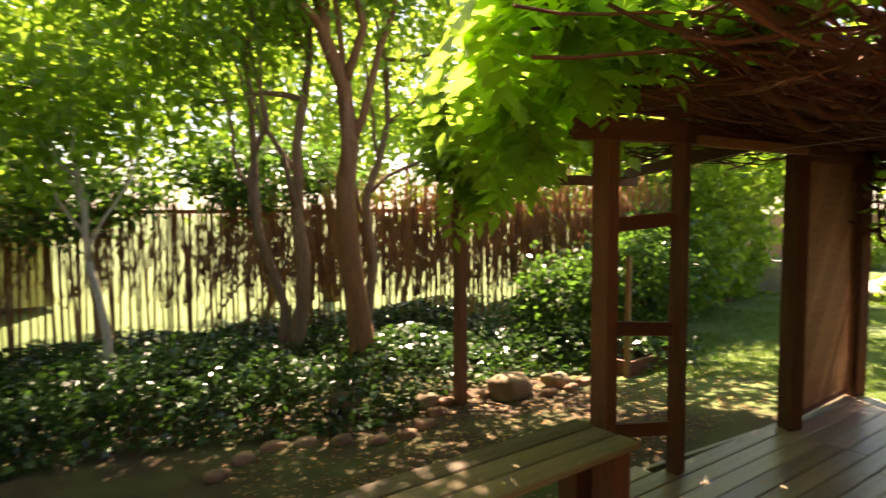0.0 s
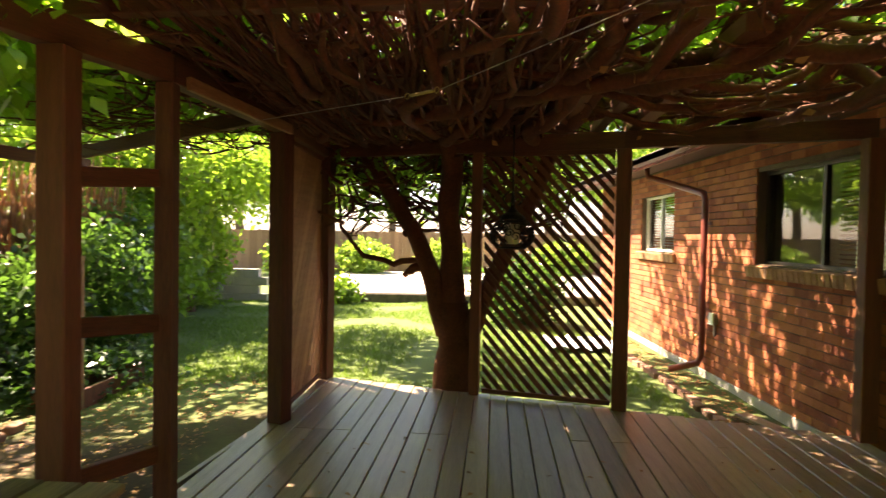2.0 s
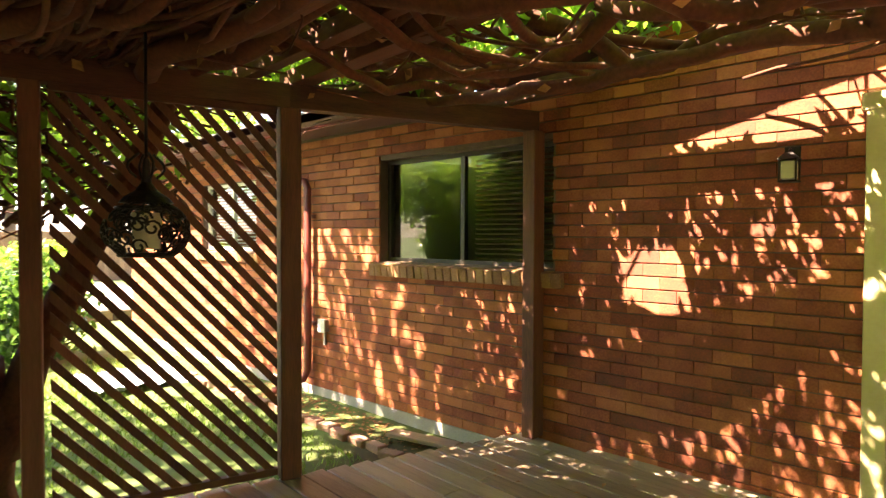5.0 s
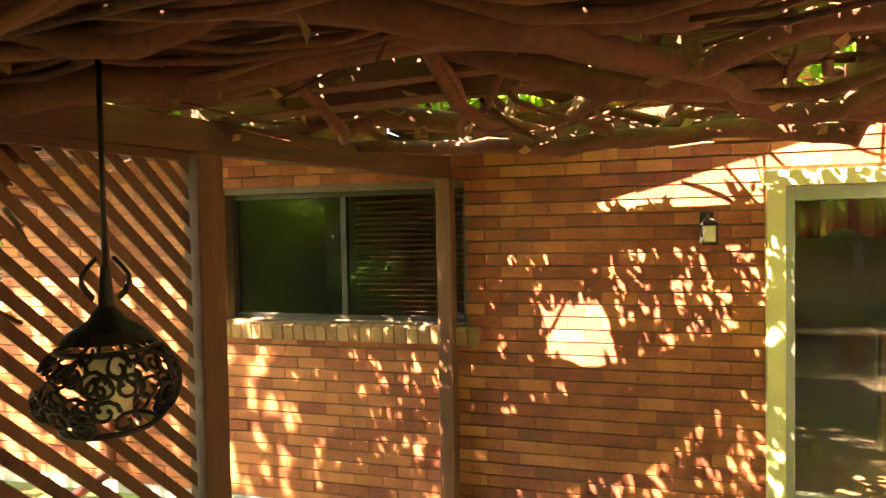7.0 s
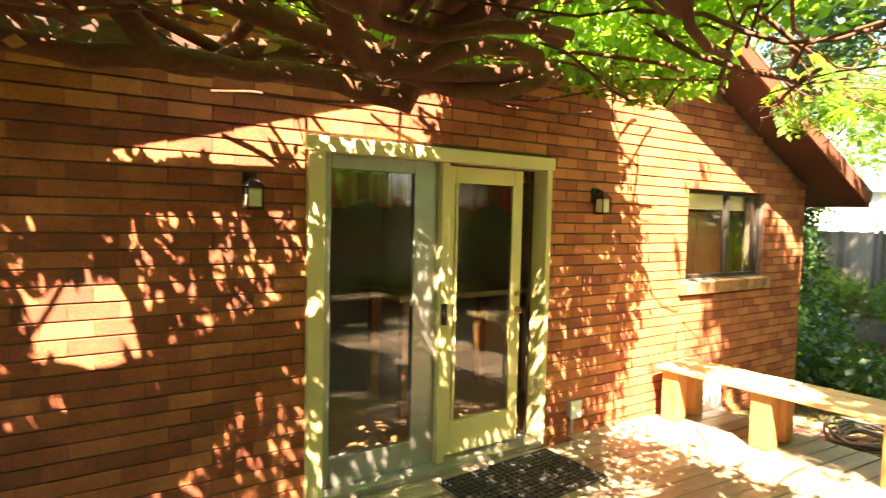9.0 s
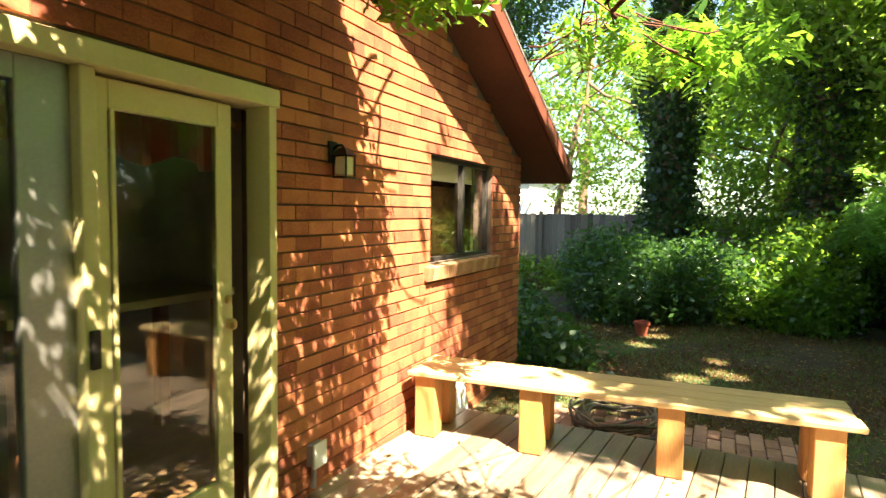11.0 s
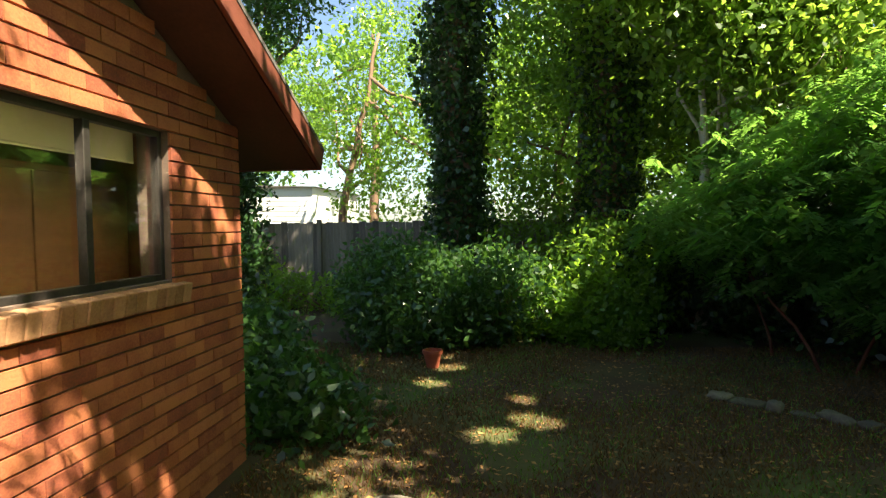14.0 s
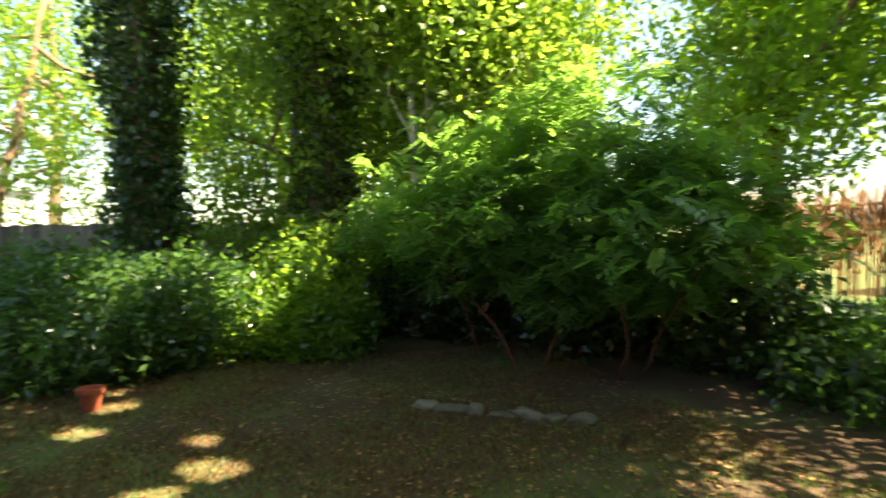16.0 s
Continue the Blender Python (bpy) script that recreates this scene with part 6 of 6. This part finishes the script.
def cottage(name, label, x, y, z, sx, sy, h, mat, seed, face, rise=0.1):
    """Neighbour's house: lapped boards on the face seen, gable roof, a window."""
    c = thing(name, label, "house", (x, y, z))
    block("wall", (-sx / 2, -sy / 2, 0), (sx / 2, sy / 2, h), mat, c, "", 0)
    n = int(h / 0.16)
    for k in range(n):
        if face == "y":
            part("siding_board", solid(sx, 0.02, 0.15, 0), mat, c, "", Matrix.Translation((0, -sy / 2 - 0.012, 0.08 + 0.16 * k)) @ Matrix.Rotation(radians(-4), 4, "X"))
        else:
            part("siding_board", solid(0.02, sy, 0.15, 0), mat, c, "", Matrix.Translation((sx / 2 + 0.012, 0, 0.08 + 0.16 * k)) @ Matrix.Rotation(radians(-4), 4, "Y"))
    bm = bmesh.new()
    o = 0.15
    v = [bm.verts.new(p) for p in ((-sx / 2 - o, -sy / 2 - o, h), (sx / 2 + o, -sy / 2 - o, h), (sx / 2 + o, sy / 2 + o, h), (-sx / 2 - o, sy / 2 + o, h), (-sx / 2 - o, 0, h + sy * rise), (sx / 2 + o, 0, h + sy * rise))]
    for f in ((0, 1, 5, 4), (2, 3, 4, 5), (0, 4, 3), (1, 2, 5), (3, 2, 1, 0)):
        bm.faces.new([v[i] for i in f])
    part("roof", bm, SHINGLE, c)
    if face == "y":
        wn = block("window", (-0.6, -sy / 2 - 0.06, 1.2), (0.6, -sy / 2 - 0.02, 2.2), WHITE, c)
        block("pane", (-0.52, -0.03, -0.42), (0.52, -0.022, 0.42), DARKFRAME, wn, "", 0)
    else:
        wn = block("window", (sx / 2 + 0.02, -0.4, 1.1), (sx / 2 + 0.06, 0.4, 2.0), WHITE, c)
        block("pane", (0.022, -0.34, -0.38), (0.03, 0.34, 0.38), DARKFRAME, wn, "", 0)


cottage("neighbour_house", "cream board-clad house behind the fence", -2.5, 21.0, -0.3, 9.0, 6.0, 4.6, SIDING, 1, "y")
cottage("neighbour_house", "white sunlit house beyond the grey fence", -19.5, -6.3, -0.3, 6.0, 4.0, 3.0, WHITE, 2, "x", 0.02)

# ---- inside the rooms ----
cb = thing("wall_cabinet", "brown wooden cabinet seen through the window", "cabinet", (-1.1, -0.85, 0.0))
block("carcass", (-0.78, -0.3, 0.0), (0.72, 0.3, 1.8), OAK, cb)
block("cabinet_door", (-0.77, 0.3, 0.06), (-0.035, 0.32, 1.76), OAK, cb)
block("cabinet_door", (-0.025, 0.3, 0.06), (0.71, 0.32, 1.76), OAK, cb)
cu = thing("curtain", "cream curtain gathered beside the window", "curtain", (-1.74, -0.26, 0.0))
bmc = bmesh.new()
cpts = [[bmc.verts.new((0.14 * i / 20, 0.02 * math.sin(i * 1.6), z)) for i in range(21)] for z in (2.05, 0.02)]
for i in range(20):
    bmc.faces.new((cpts[0][i], cpts[1][i], cpts[1][i + 1], cpts[0][i + 1]))
bmesh.ops.solidify(bmc, geom=bmc.faces[:], thickness=0.004)
part("cloth", bmc, CREAM, cu)
block("curtain_rod", (-0.1, -0.01, 2.04), (1.75, 0.01, 2.06), IRON, cu)
rs = thing("roller_shade", "rolled-up cream window shade", "window shade", (-0.83, -0.225, 1.83))
block("shade_cloth", (-0.66, -0.003, 0.0), (0.66, 0.003, 0.2), CREAM, rs, "", 0)
block("hem_bar", (-0.66, -0.008, -0.015), (0.66, 0.008, 0.0), CREAM, rs)
ct = thing("counter_table", "cream-topped counter table inside the room", "table", (1.55, -1.3, 0))
block("tabletop", (-0.7, -0.35, 0.98), (0.7, 0.35, 1.03), CREAM, ct)
for a in (-0.62, 0.62):
    for c in (-0.28, 0.28):
        block("leg", (a - 0.04, c - 0.04, 0.0), (a + 0.04, c + 0.04, 0.98), OAK, ct)
vl = thing("valance", "red gathered cloth valance inside the door", "curtain", (2.5, -0.24, 1.7))
RED = surface("red_cloth", (0.25, 0.01, 0.015), (0.5, 0.04, 0.05), 0.9, 9, grain=60, bump=0.3)
bmv = bmesh.new()
cols = 60
pts = [[bmv.verts.new((-0.85 + 1.7 * i / cols, 0.03 * math.sin(i * 1.3), z - (0.03 * math.sin(i * 0.52) if z < 0.1 else 0))) for i in range(cols + 1)] for z in (0.28, 0.06)]
for i in range(cols):
    bmv.faces.new((pts[0][i], pts[1][i], pts[1][i + 1], pts[0][i + 1]))
bmesh.ops.solidify(bmv, geom=bmv.faces[:], thickness=0.004)
part("cloth", bmv, RED, vl)
block("rod", (-0.98, -0.01, 0.26), (0.98, 0.012, 0.285), BRASS, vl)
for x in (-0.95, 0.95):
    block("bracket", (x - 0.015, 0.0, 0.25), (x + 0.015, 0.045, 0.295), BRASS, vl)

# ---- grass, litter ----
def blades(name, label, n, area, mat, height, seed, where, category="grass"):
    rng = np.random.default_rng(seed)
    x, y = rng.uniform(area[0], area[1], n), rng.uniform(area[2], area[3], n)
    ok = np.array([where(a, b) and noise.noise((a * 0.8, b * 0.8, seed)) > -0.15 + 0.3 * (rng.random() - 0.5) for a, b in zip(x, y)])
    x, y = x[ok], y[ok]
    z = np.array([ground_z(a, b) for a, b in zip(x, y)]) - 0.005
    h = height * rng.uniform(0.5, 1.4, len(x))
    a = rng.uniform(0, 2 * np.pi, len(x))
    w = np.stack([np.cos(a), np.sin(a), 0 * a], 1) * 0.006
    lean = np.stack([rng.normal(size=len(x)) * 0.5, rng.normal(size=len(x)) * 0.5, np.ones(len(x))], 1) * h[:, None]
    p = np.stack([x, y, z], 1)
    tri = np.stack([p - w, p + w, p + lean], 1).reshape(-1, 3)
    tagged(new(name, quads(name, tri, mat, 3)), label, category, kind="stuff")


def on_deck(x, y):
    return -0.5 < x < 5.5 + 0.37 * y and -0.1 < y < 4.95


blades("lawn_grass", "green lawn grass in dappled light", 90000, (6.2, 15.3, 0.8, 9.0), GRASS, 0.055, 1, lambda x, y: not on_deck(x, y) and (x > 7.3 or y < 4))
blades("straw_grass", "dry straw-coloured thin grass", 90000, (-6.5, 0.5, -1, 6.0), STRAW, 0.04, 2, lambda x, y: not on_deck(x, y) and not (x > -2.4 and y < 0.1))
blades("lawn_grass", "thin green grass on the shaded ground", 24000, (-6.5, 0.5, -1, 6.0), GRASS, 0.05, 3, lambda x, y: not on_deck(x, y) and not (x > -2.4 and y < 0.1))


def litter(n, area, seed, zf, label, where):
    rng = np.random.default_rng(seed)
    x, y = rng.uniform(area[0], area[1], n), rng.uniform(area[2], area[3], n)
    ok = np.array([where(a, b) for a, b in zip(x, y)])
    x, y = x[ok], y[ok]
    z = np.array([zf(a, b) for a, b in zip(x, y)]) + 0.008
    tagged(new("fallen_leaves", quads("fallen_leaves", leaves(np.stack([x, y, z], 1), 0.03, rng, 0.0, 0.93, 1.5), DRYLEAF)), label, "leaves", kind="stuff")


litter(6500, (-6.5, 0.5, -0.5, 6.0), 4, ground_z, "scattered dry brown leaves on the ground", lambda x, y: not on_deck(x, y) and not (x > -2.4 and y < 0.1))
litter(3500, (2.0, 8.0, 4.6, 7.6), 5, ground_z, "scattered dry brown leaves on bare soil", lambda x, y: not on_deck(x, y))
litter(1200, (6.0, 11.0, 0.1, 0.6), 6, ground_z, "drift of dry leaves beside the house", lambda x, y: True)
litter(160, (0.2, 5.2, 0.3, 4.3), 7, lambda x, y: 0.0, "few dry leaves on the deck", on_deck)
hl = thing("hanging_leaves", "dry curled leaves caught under the vines", "leaves", (4.9, 1.4, 2.2))
hl["kind"] = "stuff"
nrh = np.random.default_rng(9)
hc = np.stack([nrh.uniform(-1.5, 1.2, 60), nrh.uniform(-0.9, 2.4, 60), nrh.uniform(-0.02, 0.12, 60)], 1)
child("leaf_scatter", quads("leaf_scatter", leaves(hc, 0.045, nrh, 0.6, 0, 1.4), DRYLEAF), hl)

# wire with a turnbuckle under the vines
wr = thing("wire_turnbuckle", "thin grey wire with a brass turnbuckle under the vines", "wire", (3.95, 3.22, 2.1))
for nm, p, q in (("wire", (0.08, 0.09, 0.0), (1.08, 1.15, 0.06)), ("wire", (-0.08, -0.09, 0.0), (-0.78, -0.86, 0.16))):
    child(nm, pipes(nm, [([Vector(p), Vector(q)], [0.0025, 0.0025])], GREYFRAME, 5), wr)
child("barrel", pipes("barrel", [([Vector((-0.05, -0.056, 0)), Vector((0.05, 0.056, 0))], [0.008, 0.008])], BRASS, 7), wr)
for s in (-1, 1):
    ring = [(s * 0.066 + 0.014 * math.cos(a) * 0.66, s * 0.074 + 0.014 * math.cos(a) * 0.75, 0.014 * math.sin(a)) for a in np.linspace(0, 2 * math.pi, 13)]
    child("eye_ring", pipes("eye_ring", [(ring, [0.003] * 13)], BRASS, 5), wr)

# pavers behind the bench, then the wall's bricks
pv = thing("paver_path", "worn red brick pavers beside the deck", "pavers", (-0.9, 1.8, -0.2), kind="structure")
pm = bpy.data.meshes.new("paver")
bmp = solid(0.195, 0.095, 0.05, 0.006)
bmp.to_mesh(pm)
bmp.free()
pm.materials.append(PAVER)
for i in range(5):
    for k in range(24):
        rngk = random.Random(i * 50 + k)
        child("paver", pm, pv, "", Matrix.Translation((-0.42 + 0.2 * i + 0.1 * (k % 2), -1.3 + 0.1 * k, 0.0 + rngk.uniform(-0.006, 0.006))) @ Matrix.Rotation(rngk.uniform(-0.04, 0.04), 4, "Z"))
lay_bricks()
